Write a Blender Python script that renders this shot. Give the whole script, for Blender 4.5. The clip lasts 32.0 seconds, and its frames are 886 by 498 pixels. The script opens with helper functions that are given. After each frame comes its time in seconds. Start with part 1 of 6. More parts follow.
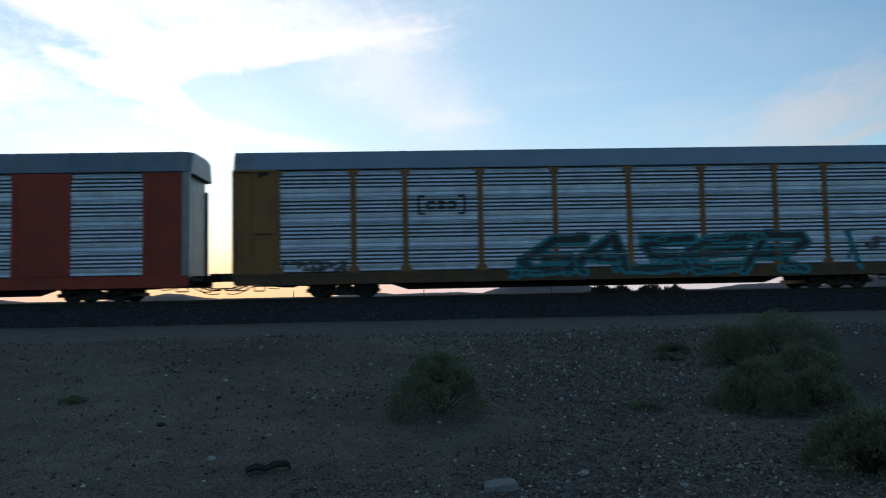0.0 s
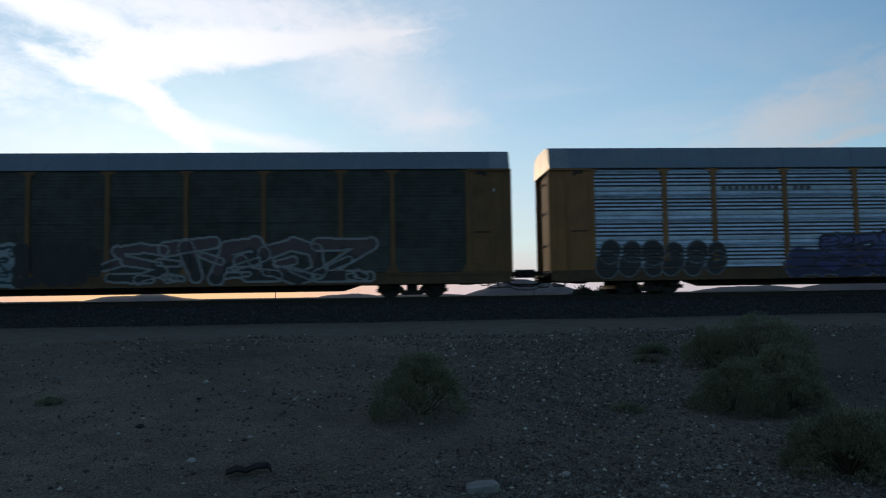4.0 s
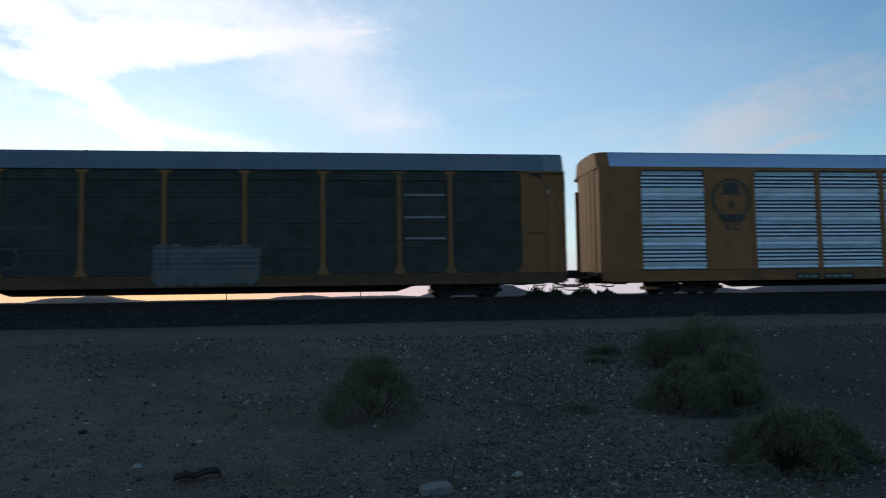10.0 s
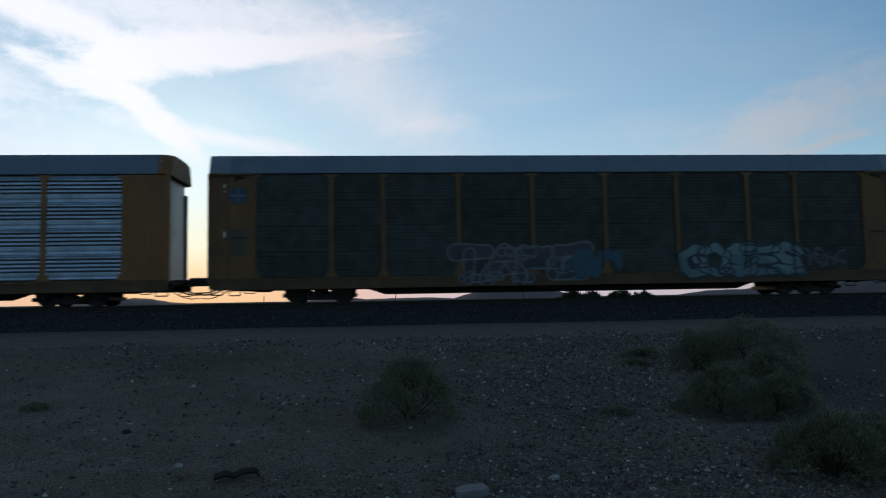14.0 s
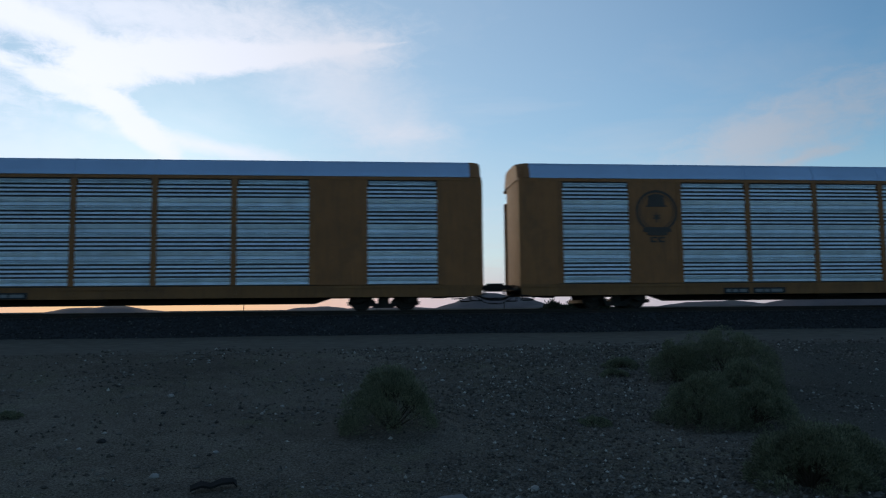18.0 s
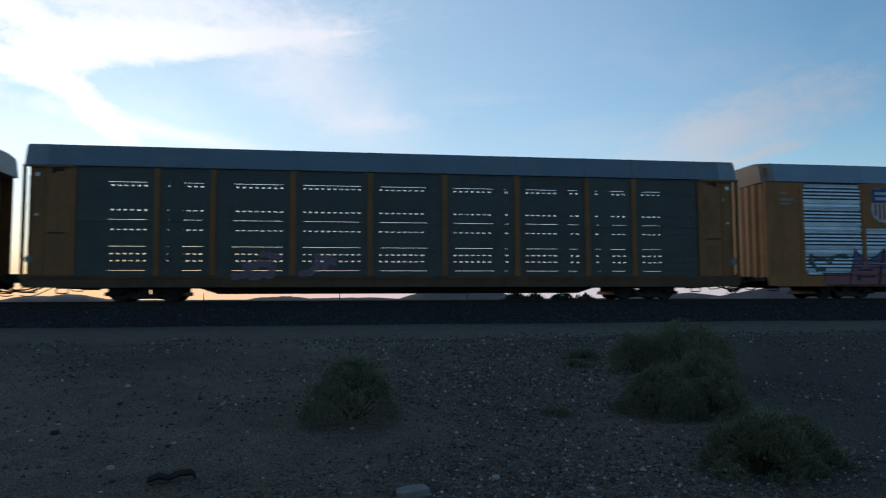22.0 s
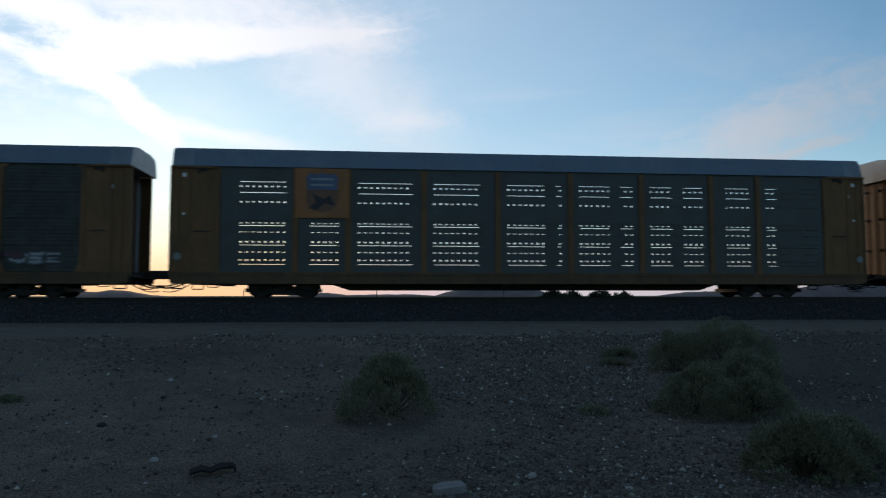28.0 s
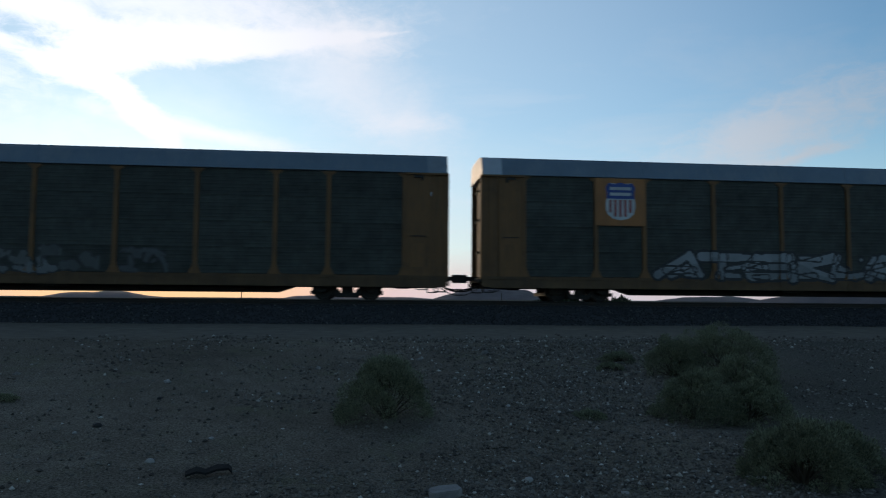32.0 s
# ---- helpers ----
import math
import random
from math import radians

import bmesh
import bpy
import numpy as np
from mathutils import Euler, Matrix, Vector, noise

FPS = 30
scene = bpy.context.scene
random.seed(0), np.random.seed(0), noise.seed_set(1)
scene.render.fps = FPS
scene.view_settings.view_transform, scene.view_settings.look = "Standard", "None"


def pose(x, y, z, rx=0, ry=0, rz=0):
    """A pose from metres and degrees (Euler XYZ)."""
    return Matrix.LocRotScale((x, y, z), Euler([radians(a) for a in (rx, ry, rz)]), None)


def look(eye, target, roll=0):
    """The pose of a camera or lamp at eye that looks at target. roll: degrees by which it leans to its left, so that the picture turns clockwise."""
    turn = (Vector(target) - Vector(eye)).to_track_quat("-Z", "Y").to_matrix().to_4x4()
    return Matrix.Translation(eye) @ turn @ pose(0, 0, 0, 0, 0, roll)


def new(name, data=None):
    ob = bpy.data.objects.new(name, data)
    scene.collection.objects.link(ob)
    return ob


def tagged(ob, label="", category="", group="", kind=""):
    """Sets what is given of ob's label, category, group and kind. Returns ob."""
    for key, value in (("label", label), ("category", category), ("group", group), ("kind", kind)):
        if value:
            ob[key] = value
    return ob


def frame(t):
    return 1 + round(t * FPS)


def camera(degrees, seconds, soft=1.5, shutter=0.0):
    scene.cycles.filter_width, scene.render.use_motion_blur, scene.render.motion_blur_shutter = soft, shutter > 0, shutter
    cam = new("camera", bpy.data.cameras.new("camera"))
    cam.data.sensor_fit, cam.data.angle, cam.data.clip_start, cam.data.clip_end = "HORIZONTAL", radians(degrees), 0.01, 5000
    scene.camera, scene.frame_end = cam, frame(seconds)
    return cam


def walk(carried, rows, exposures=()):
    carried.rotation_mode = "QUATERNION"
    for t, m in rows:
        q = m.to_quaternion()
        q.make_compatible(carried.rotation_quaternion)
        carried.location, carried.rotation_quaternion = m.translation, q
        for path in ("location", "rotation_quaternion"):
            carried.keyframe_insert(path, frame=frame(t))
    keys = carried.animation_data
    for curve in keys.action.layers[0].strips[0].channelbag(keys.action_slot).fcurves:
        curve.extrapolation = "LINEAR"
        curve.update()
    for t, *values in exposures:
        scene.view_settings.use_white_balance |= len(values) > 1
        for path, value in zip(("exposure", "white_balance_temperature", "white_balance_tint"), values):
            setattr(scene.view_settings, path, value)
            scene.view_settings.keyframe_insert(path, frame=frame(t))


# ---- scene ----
cam = camera(64.2, 32.0, soft=1.15, shutter=0.2)
ROWS = [
    (0.0, pose(0, 0, 1.6, 93.64, 1.14, -1.94)), (0.5, pose(0, 0, 1.6, 93.13, 1.02, -3.11)), (1.0, pose(0, 0, 1.6, 93.00, 0.92, -2.58)),
    (1.5, pose(0, 0, 1.6, 93.16, 1.08, -2.54)), (2.0, pose(0, 0, 1.6, 93.27, 1.21, -2.21)), (2.5, pose(0, 0, 1.6, 93.61, 1.24, -2.53)),
    (4.5, pose(0, 0, 1.6, 93.74, 0.85, -3.39)), (5.0, pose(0, 0, 1.6, 93.55, 0.70, -1.84)), (5.5, pose(0, 0, 1.6, 93.76, 0.42, -2.49)),
    (6.0, pose(0, 0, 1.6, 93.71, 0.26, -3.94)), (6.5, pose(0, 0, 1.6, 94.06, 0.45, -4.38)), (7.0, pose(0, 0, 1.6, 94.04, 0.39, -4.27)),
    (7.5, pose(0, 0, 1.6, 94.00, 0.53, -4.65)), (8.0, pose(0, 0, 1.6, 93.64, 0.63, -5.85)), (8.5, pose(0, 0, 1.6, 93.78, 0.23, -5.53)),
    (9.0, pose(0, 0, 1.6, 93.50, 0.15, -5.14)), (9.5, pose(0, 0, 1.6, 93.45, 1.00, -6.03)), (10.0, pose(0, 0, 1.6, 93.81, 0.89, -7.04)),
    (10.5, pose(0, 0, 1.6, 93.76, 0.28, -6.49)), (11.0, pose(0, 0, 1.6, 93.80, 0.12, -6.29)), (11.5, pose(0, 0, 1.6, 93.93, 0.33, -5.39)),
    (12.0, pose(0, 0, 1.6, 93.88, 0.31, -5.54)), (12.5, pose(0, 0, 1.6, 93.67, 0.16, -6.06)), (13.0, pose(0, 0, 1.6, 94.01, 0.59, -4.65)),
    (13.5, pose(0, 0, 1.6, 94.18, 1.23, -3.79)), (14.0, pose(0, 0, 1.6, 94.02, 1.01, -4.22)), (14.5, pose(0, 0, 1.6, 94.04, 0.73, -5.40)),
    (16.5, pose(0, 0, 1.6, 94.79, 0.34, -4.83)), (17.0, pose(0, 0, 1.6, 94.81, 0.16, -5.91)), (17.5, pose(0, 0, 1.6, 94.47, 0.35, -5.66)),
    (18.0, pose(0, 0, 1.6, 94.79, 0.58, -5.73)), (18.5, pose(0, 0, 1.6, 94.40, 0.36, -5.49)), (19.0, pose(0, 0, 1.6, 94.37, 0.96, -4.40)),
    (19.5, pose(0, 0, 1.6, 94.45, 0.63, -4.68)), (20.0, pose(0, 0, 1.6, 94.48, 0.39, -4.73)), (20.5, pose(0, 0, 1.6, 94.19, 0.41, -5.50)),
    (21.0, pose(0, 0, 1.6, 94.08, 0.11, -5.91)), (21.5, pose(0, 0, 1.6, 94.23, 0.28, -7.03)), (22.0, pose(0, 0, 1.6, 94.02, 0.24, -8.70)),
    (22.5, pose(0, 0, 1.6, 94.01, 0.53, -8.13)), (23.0, pose(0, 0, 1.6, 93.64, 0.22, -8.51)), (23.5, pose(0, 0, 1.6, 93.59, 0.28, -8.20)),
    (24.0, pose(0, 0, 1.6, 93.66, 0.80, -6.34)), (24.5, pose(0, 0, 1.6, 93.74, 0.82, -5.95)), (25.0, pose(0, 0, 1.6, 93.73, 0.68, -6.27)),
    (25.5, pose(0, 0, 1.6, 93.46, 0.38, -6.74)), (27.5, pose(0, 0, 1.6, 93.93, 0.11, -6.20)), (28.0, pose(0, 0, 1.6, 93.79, 0.04, -5.75)),
    (28.5, pose(0, 0, 1.6, 93.61, 0.17, -6.62)), (29.0, pose(0, 0, 1.6, 93.16, -0.21, -7.50)), (29.5, pose(0, 0, 1.6, 93.23, -0.25, -8.27)),
    (30.0, pose(0, 0, 1.6, 93.23, -0.28, -8.56)), (30.5, pose(0, 0, 1.6, 93.48, -0.13, -8.21)), (31.0, pose(0, 0, 1.6, 93.71, -0.08, -7.56)),
    (31.5, pose(0, 0, 1.6, 94.26, 0.01, -6.42)), (32.0, pose(0, 0, 1.6, 94.05, -0.45, -5.93)),
]
STOPS = ((0, 0.05), (1, -0.12), (2, -0.08), (5, -0.2), (6, -0.2), (7, -0.28), (8, -0.22), (9, -0.2), (10, -0.05), (11, -0.14), (13, -0.12), (14, -0.28), (17, -0.3),
         (18, -0.3), (19, -0.3), (20, -0.36), (21, -0.2), (22, -0.12), (23, -0.12), (24, -0.07), (25, -0.12), (28, -0.14), (29, -0.08), (30, -0.04), (31, -0.03), (32, -0.1))
WHITE_BALANCE = ((0, 5980), (6, 6000), (8, 5900), (10, 5850), (11, 5720), (13, 5840), (14, 5950), (17, 5720), (20, 5700), (22, 5780), (25, 5960), (32, 5940))
walk(cam, ROWS, exposures=[(t, e, float(np.interp(t, [q[0] for q in WHITE_BALANCE], [q[1] for q in WHITE_BALANCE])), 10) for t, e in STOPS])

# ---------------------------------------------------------------- light
SUN_AZ, SUN_EL = -17.0, 8.0      # degrees: to the left of the track's normal, above the horizon
GLOW_AZ, GLOW_EL = -27.0, 9.0    # the brightest part of the thin cloud
world = bpy.data.worlds.new("sky")
scene.world = world
world.use_nodes = True


class Nodes:
    """Short hand for node trees."""

    def __init__(self, tree):
        self.tree = tree
        tree.nodes.clear()

    def add(self, kind, op="", **sockets):
        n = self.tree.nodes.new(kind)
        if op:
            n.operation = op
        for k, v in sockets.items():
            key = int(k[1:]) if k[0] == "i" and k[1:].isdigit() else k.replace("_", " ")
            self.set(n.inputs[key], v)
        return n

    def set(self, sock, v):
        if isinstance(v, bpy.types.NodeSocket):
            self.tree.links.new(v, sock)
        elif isinstance(v, bpy.types.Node):
            self.tree.links.new(v.outputs[0], sock)
        else:
            sock.default_value = v

    def math(self, op, a, b=0.0, c=0.0, clamp=False):
        n = self.add("ShaderNodeMath", op, i0=a, i1=b, i2=c)
        n.use_clamp = clamp
        return n.outputs[0]

    def mix(self, f, a, b, mode="MIX"):
        n = self.add("ShaderNodeMix")
        n.data_type, n.blend_type = "RGBA", mode
        self.set(n.inputs[0], f), self.set(n.inputs[6], a), self.set(n.inputs[7], b)
        return n.outputs[2]

    def ramp(self, f, *stops):
        n = self.add("ShaderNodeValToRGB", i0=f)
        e = n.color_ramp.elements
        while len(e) < len(stops):
            e.new(0.5)
        for el, (p, c) in zip(e, stops):
            el.position, el.color = p, (c, c, c, 1) if isinstance(c, (int, float)) else (*c, 1)
        return n.outputs[0]

    def noise(self, vec, scale, detail=4.0, rough=0.55, dist=0.0):
        n = self.add("ShaderNodeTexNoise", Vector=vec, Scale=scale, Detail=detail, Roughness=rough, Distortion=dist)
        return n.outputs[0]


def build_sky():
    n = Nodes(world.node_tree)
    sky = n.add("ShaderNodeTexSky")
    sky.sky_type, sky.sun_disc = "NISHITA", False
    sky.sun_elevation, sky.sun_rotation = radians(SUN_EL), radians(SUN_AZ)
    sky.air_density, sky.dust_density, sky.ozone_density = 1.0, 0.25, 1.5
    d = n.add("ShaderNodeTexCoord").outputs["Generated"]
    p = n.add("ShaderNodeSeparateXYZ", Vector=d)
    x, y, z = p.outputs[0], p.outputs[1], p.outputs[2]
    # a flat cloud deck far above: the place where the way up meets it
    up = n.math("MAXIMUM", z, 0.02)
    u, v = n.math("DIVIDE", x, up), n.math("DIVIDE", y, up)
    deck = n.add("ShaderNodeCombineXYZ", X=u, Y=v, Z=0.0)
    wisps = n.noise(deck, 0.8, 8.0, 0.6, 0.6)
    # azimuth and height for the broad banks of cloud
    az = n.math("ARCTAN2", x, y)
    el = n.math("ARCSINE", z)
    plane = n.add("ShaderNodeCombineXYZ", X=az, Y=n.math("MULTIPLY", el, 2.0), Z=0.0)
    warp = n.math("SUBTRACT", n.noise(plane, 8.0, 6.0, 0.62, 0.4), 0.5)
    fine = n.math("SUBTRACT", n.noise(plane, 28.0, 6.0, 0.7, 0.5), 0.5)

    def bank(a0, e0, la, le, tilt, soft, wob, weight, taper=0.0):
        """A long bank of cloud round azimuth a0 and height e0 (degrees), half as long as la and as thick as le."""
        c, s = math.cos(radians(tilt)), math.sin(radians(tilt))
        da = n.math("SUBTRACT", az, radians(a0))
        de = n.math("SUBTRACT", el, radians(e0))
        p1 = n.math("DIVIDE", n.math("ADD", n.math("MULTIPLY", da, c), n.math("MULTIPLY", de, s)), radians(la))
        p2 = n.math("DIVIDE", n.math("SUBTRACT", n.math("MULTIPLY", de, c), n.math("MULTIPLY", da, s)), radians(le))
        if taper:
            p2 = n.math("DIVIDE", p2, n.math("MAXIMUM", n.math("SUBTRACT", 1.0, n.math("MULTIPLY", p1, taper)), 0.12))
        r = n.math("SQRT", n.math("ADD", n.math("MULTIPLY", p1, p1), n.math("MULTIPLY", p2, p2)))
        r = n.math("ADD", r, n.math("ADD", n.math("MULTIPLY", warp, wob * 2.6), n.math("MULTIPLY", fine, wob * 1.8)))
        cover = n.add("ShaderNodeMapRange", Value=r, From_Min=1.0 + soft, From_Max=1.0 - soft, To_Min=0.0, To_Max=weight)
        cover.interpolation_type = "SMOOTHSTEP"
        return cover.outputs[0]

    banks = [bank(*b) for b in BANKS]
    total = banks[0]
    for b in banks[1:]:
        total = n.math("SUBTRACT", n.math("ADD", total, b), n.math("MULTIPLY", total, b))
    streaks = n.math("MULTIPLY", n.ramp(wisps, (0.48, 0.0), (0.75, 1.0)), 0.25)
    total = n.math("MAXIMUM", total, streaks)
    # brightness of the cloud: strongest towards the sun
    def towards(a, e):
        sd = (math.sin(radians(a)) * math.cos(radians(e)), math.cos(radians(a)) * math.cos(radians(e)), math.sin(radians(e)))
        return n.add("ShaderNodeVectorMath", "DOT_PRODUCT", i0=d, i1=sd).outputs["Value"]

    cosang = towards(GLOW_AZ, GLOW_EL)
    cossun = towards(SUN_AZ, 3.0)
    near_sun = n.ramp(cosang, (0.0, 0.30), (0.5, 0.50), (0.9, 0.85), (1.0, 1.1))
    tint = n.mix(n.ramp(el, (0.0, 0.0), (0.14, 1.0)), (1.0, 0.72, 0.50, 1), (1.0, 0.96, 0.95, 1))
    cloud = n.mix(1.0, tint, near_sun, "MULTIPLY")
    cloud = n.mix(1.0, cloud, (CLOUD, CLOUD, CLOUD, 1), "MULTIPLY")
    clear = n.mix(1.0, sky.outputs[0], SKY_TINT, "MULTIPLY")
    glow = n.add("ShaderNodeVectorMath", "SCALE", i0=tint)
    n.set(glow.inputs["Scale"], n.math("MULTIPLY", n.ramp(cosang, (0.80, 0.0), (1.0, 1.0)), HAZE))
    clear = n.mix(1.0, clear, glow.outputs[0], "ADD")
    veil = n.math("MULTIPLY", n.ramp(cosang, (0.45, 0.12), (0.85, 1.0)), VEIL)
    clear = n.mix(veil, clear, (4.6, 5.3, 5.65, 1))
    low = n.math("MULTIPLY", n.ramp(el, (0.0, 0.62), (0.10, 0.5), (0.24, 0.0)), n.ramp(cosang, (0.3, 0.25), (0.8, 1.0)))
    clear = n.mix(low, clear, (5.3, 5.35, 5.3, 1))
    col = n.mix(total, clear, cloud)
    # dust along the horizon, rosy at sunset
    cream = n.math("MULTIPLY", n.ramp(el, (0.0, 1.0), (0.05, 0.75), (0.14, 0.0)), n.ramp(cossun, (0.955, 0.0), (0.985, 0.8)))
    col = n.mix(cream, col, (8.8, 6.9, 3.8, 1))
    dust = n.ramp(el, (0.0, 0.95), (0.02, 0.8), (0.07, 0.0))
    rosy = n.ramp(cossun, (0.4, (0.33, 0.27, 0.25)), (0.88, (0.50, 0.42, 0.43)), (0.945, (0.58, 0.41, 0.38)), (0.975, (0.68, 0.41, 0.30)), (0.995, (0.82, 0.47, 0.22)))
    rosy = n.mix(1.0, rosy, (10.0, 10.0, 10.0, 1), "MULTIPLY")
    rosy = n.mix(n.ramp(cosang, (-0.2, 1.0), (0.5, 0.0)), rosy, (1.3, 1.25, 1.4, 1))
    col = n.mix(dust, col, rosy)
    bg = n.add("ShaderNodeBackground", Color=col, Strength=SKY_STRENGTH)
    n.add("ShaderNodeOutputWorld", Surface=bg)


SKY_STRENGTH, CLOUD, HAZE = 0.15, 7.8, 0.3
VEIL = 0.46
SKY_TINT = (0.82, 1.03, 1.14, 1)
BANKS = (   # azimuth, height, half length, half thickness, tilt (degrees), softness, raggedness, thickness of cloud
    (-11.0, 19.4, 11.7, 1.25, 7, 0.35, 0.40, 1.00, 0.75),
    (-15.9, 21.7, 13.4, 2.01, 0, 0.9, 0.70, 0.80),
    (-25.1, 20.1, 8.0, 0.98, -14, 0.6, 0.50, 0.95),
    (-20.4, 17.8, 3.2, 1.7, 0, 0.4, 0.50, 1.00),
    (-22.9, 16.1, 4.0, 0.98, -15, 0.4, 0.60, 0.90),
    (-18.4, 14.2, 4.9, 1.0, -40, 0.4, 0.60, 0.95),
    (-12.9, 12.6, 6.7, 0.58, -8, 0.9, 0.60, 0.85),
    (-2.2, 17.1, 6.7, 2.68, -30, 1.2, 0.60, 0.66),
    (-4.0, 20.3, 5.4, 1.16, 3, 1.0, 0.60, 0.55),
    (2.2, 14.0, 2.9, 0.58, 5, 1.0, 0.60, 0.60),
    (30.8, 12.4, 6.3, 1.88, 16, 1.0, 0.90, 0.70),
    (32.6, 10.4, 2.7, 0.40, 14, 0.9, 0.70, 0.75),
    (-26.4, 11.1, 8.9, 2.6, -5, 1.2, 0.80, 0.40),
    (-26.9, 17.4, 0.9, 0.40, -20, 0.8, 0.50, 0.80),
    (-33.2, 15.4, 5.2, 2.52, 0, 0.8, 0.80, 0.80),
)
build_sky()
sun = new("sun", bpy.data.lights.new("sun", "SUN"))
sun.data.energy, sun.data.angle, sun.data.color = 0.6, radians(8.0), (1.0, 0.66, 0.36)
sun.matrix_world = look((0, 0, 0), (-math.sin(radians(SUN_AZ)) * math.cos(radians(SUN_EL)), -math.cos(radians(SUN_AZ)) * math.cos(radians(SUN_EL)), -math.sin(radians(SUN_EL))))


# ---------------------------------------------------------------- materials
def material(name, base, rough=0.6, metal=0.0, vary=0.25, scale=3.0, grime=0.0, grime_color=(0.03, 0.025, 0.02), bump=0.02, bump_scale=60.0, streak=0.0, spec=0.4):
    """A painted, metal or mineral surface: tone at two scales, dirt patches, fine relief."""
    m = bpy.data.materials.new(name)
    m.use_nodes = True
    n = Nodes(m.node_tree)
    c = n.add("ShaderNodeTexCoord").outputs["Object"]
    rnd = n.add("ShaderNodeObjectInfo").outputs["Random"]
    off = n.add("ShaderNodeVectorMath", "ADD", i0=c, i1=n.add("ShaderNodeCombineXYZ", X=n.math("MULTIPLY", rnd, 37.0), Y=n.math("MULTIPLY", rnd, 11.0), Z=0.0)).outputs[0]
    big = n.noise(off, scale, 5.0, 0.6)
    small = n.noise(off, scale * 14, 4.0, 0.6)
    t = n.math("ADD", n.math("MULTIPLY", big, 0.65), n.math("MULTIPLY", small, 0.35))
    t = n.math("ADD", t, n.math("MULTIPLY", n.math("SUBTRACT", rnd, 0.5), 0.12))
    dark = tuple(b * (1 - vary) for b in base)
    light = tuple(min(1.0, b * (1 + vary)) for b in base)
    col = n.ramp(t, (0.32, dark), (0.68, light))
    if streak:
        st = n.add("ShaderNodeMapping", Vector=off, Scale=(5.0, 5.0, 0.35))
        s = n.ramp(n.noise(st, 2.0, 5.0, 0.65), (0.5, 0.0), (0.75, streak))
        col = n.mix(s, col, (*grime_color, 1))
    if grime:
        g = n.ramp(n.noise(off, scale * 0.6, 7.0, 0.7), (0.52, 0.0), (0.72, grime))
        col = n.mix(g, col, (*grime_color, 1))
    b = n.add("ShaderNodeBsdfPrincipled", Base_Color=col, Metallic=metal, Roughness=n.ramp(small, (0.3, max(0.05, rough - 0.12)), (0.7, min(1.0, rough + 0.12))))
    b.inputs["Specular IOR Level"].default_value = spec
    if bump:
        n.set(b.inputs["Normal"], n.add("ShaderNodeBump", Strength=0.6, Distance=bump, Height=n.noise(off, bump_scale, 4.0, 0.6)))
    n.add("ShaderNodeOutputMaterial", Surface=b)
    return m


M = {}
RUST = (0.07, 0.03, 0.015)
M["yellow"] = material("yellow_paint", (0.238, 0.098, 0.028), 0.65, vary=0.2, scale=0.9, grime=0.55, grime_color=(0.10, 0.05, 0.02), streak=0.5, bump=0.004)
M["brown2"] = material("sooty_yellow_brown_paint", (0.12, 0.057, 0.017), 0.68, vary=0.25, scale=0.9, grime=0.65, grime_color=(0.035, 0.02, 0.01), streak=0.6, bump=0.004)
M["brown3"] = material("orange_brown_paint", (0.20, 0.092, 0.026), 0.68, vary=0.2, scale=0.9, grime=0.55, grime_color=(0.08, 0.04, 0.018), streak=0.5, bump=0.004)
M["brown"] = material("faded_yellow_brown_paint", (0.185, 0.084, 0.024), 0.68, vary=0.2, scale=0.9, grime=0.6, grime_color=(0.06, 0.03, 0.015), streak=0.5, bump=0.004)
M["red"] = material("red_paint", (0.224, 0.020, 0.008), 0.6, vary=0.3, scale=0.9, grime=0.6, grime_color=RUST, streak=0.35, bump=0.004)
M["silver2"] = material("weathered_louver_steel", (0.39, 0.46, 0.55), 0.46, 0.35, vary=0.3, scale=1.6, grime=0.35, grime_color=(0.16, 0.155, 0.15), streak=0.35, bump=0.003)
M["dull2"] = material("sooty_grey_steel", (0.048, 0.055, 0.053), 0.6, 0.2, vary=0.2, scale=1.2, grime=0.45, grime_color=(0.04, 0.035, 0.03), streak=0.4, bump=0.003)
M["silver"] = material("galvanised_louver_steel", (0.52, 0.58, 0.65), 0.40, 0.4, vary=0.26, scale=1.6, grime=0.3, grime_color=(0.25, 0.24, 0.23), streak=0.25, bump=0.003)
M["bright_louver"] = material("clean_louver_steel", (0.62, 0.70, 0.76), 0.38, 0.4, vary=0.2, scale=1.6, grime=0.25, grime_color=(0.35, 0.35, 0.34), streak=0.2, bump=0.003)
M["dull"] = material("dull_grey_steel", (0.120, 0.127, 0.132), 0.55, 0.3, vary=0.15, scale=1.2, grime=0.35, grime_color=(0.12, 0.11, 0.1), streak=0.3, bump=0.003)
M["dark"] = material("weathered_dark_steel", (0.034, 0.038, 0.033), 0.66, 0.0, vary=0.5, scale=1.6, grime=0.6, grime_color=(0.022, 0.018, 0.015), streak=0.4, bump=0.003, spec=0.25)
M["blue2"] = material("sooty_blue_steel", (0.020, 0.036, 0.050), 0.6, 0.1, vary=0.4, scale=1.4, grime=0.5, grime_color=(0.02, 0.022, 0.025), streak=0.4, bump=0.003)
M["blue"] = material("blue_paint", (0.016, 0.052, 0.085), 0.55, vary=0.2, scale=0.9, grime=0.4, grime_color=(0.03, 0.04, 0.05), streak=0.35, bump=0.004)
M["grey"] = material("pale_grey_paint", (0.23, 0.26, 0.29), 0.5, 0.15, vary=0.12, scale=0.9, grime=0.3, grime_color=(0.16, 0.14, 0.12), streak=0.35, bump=0.004)
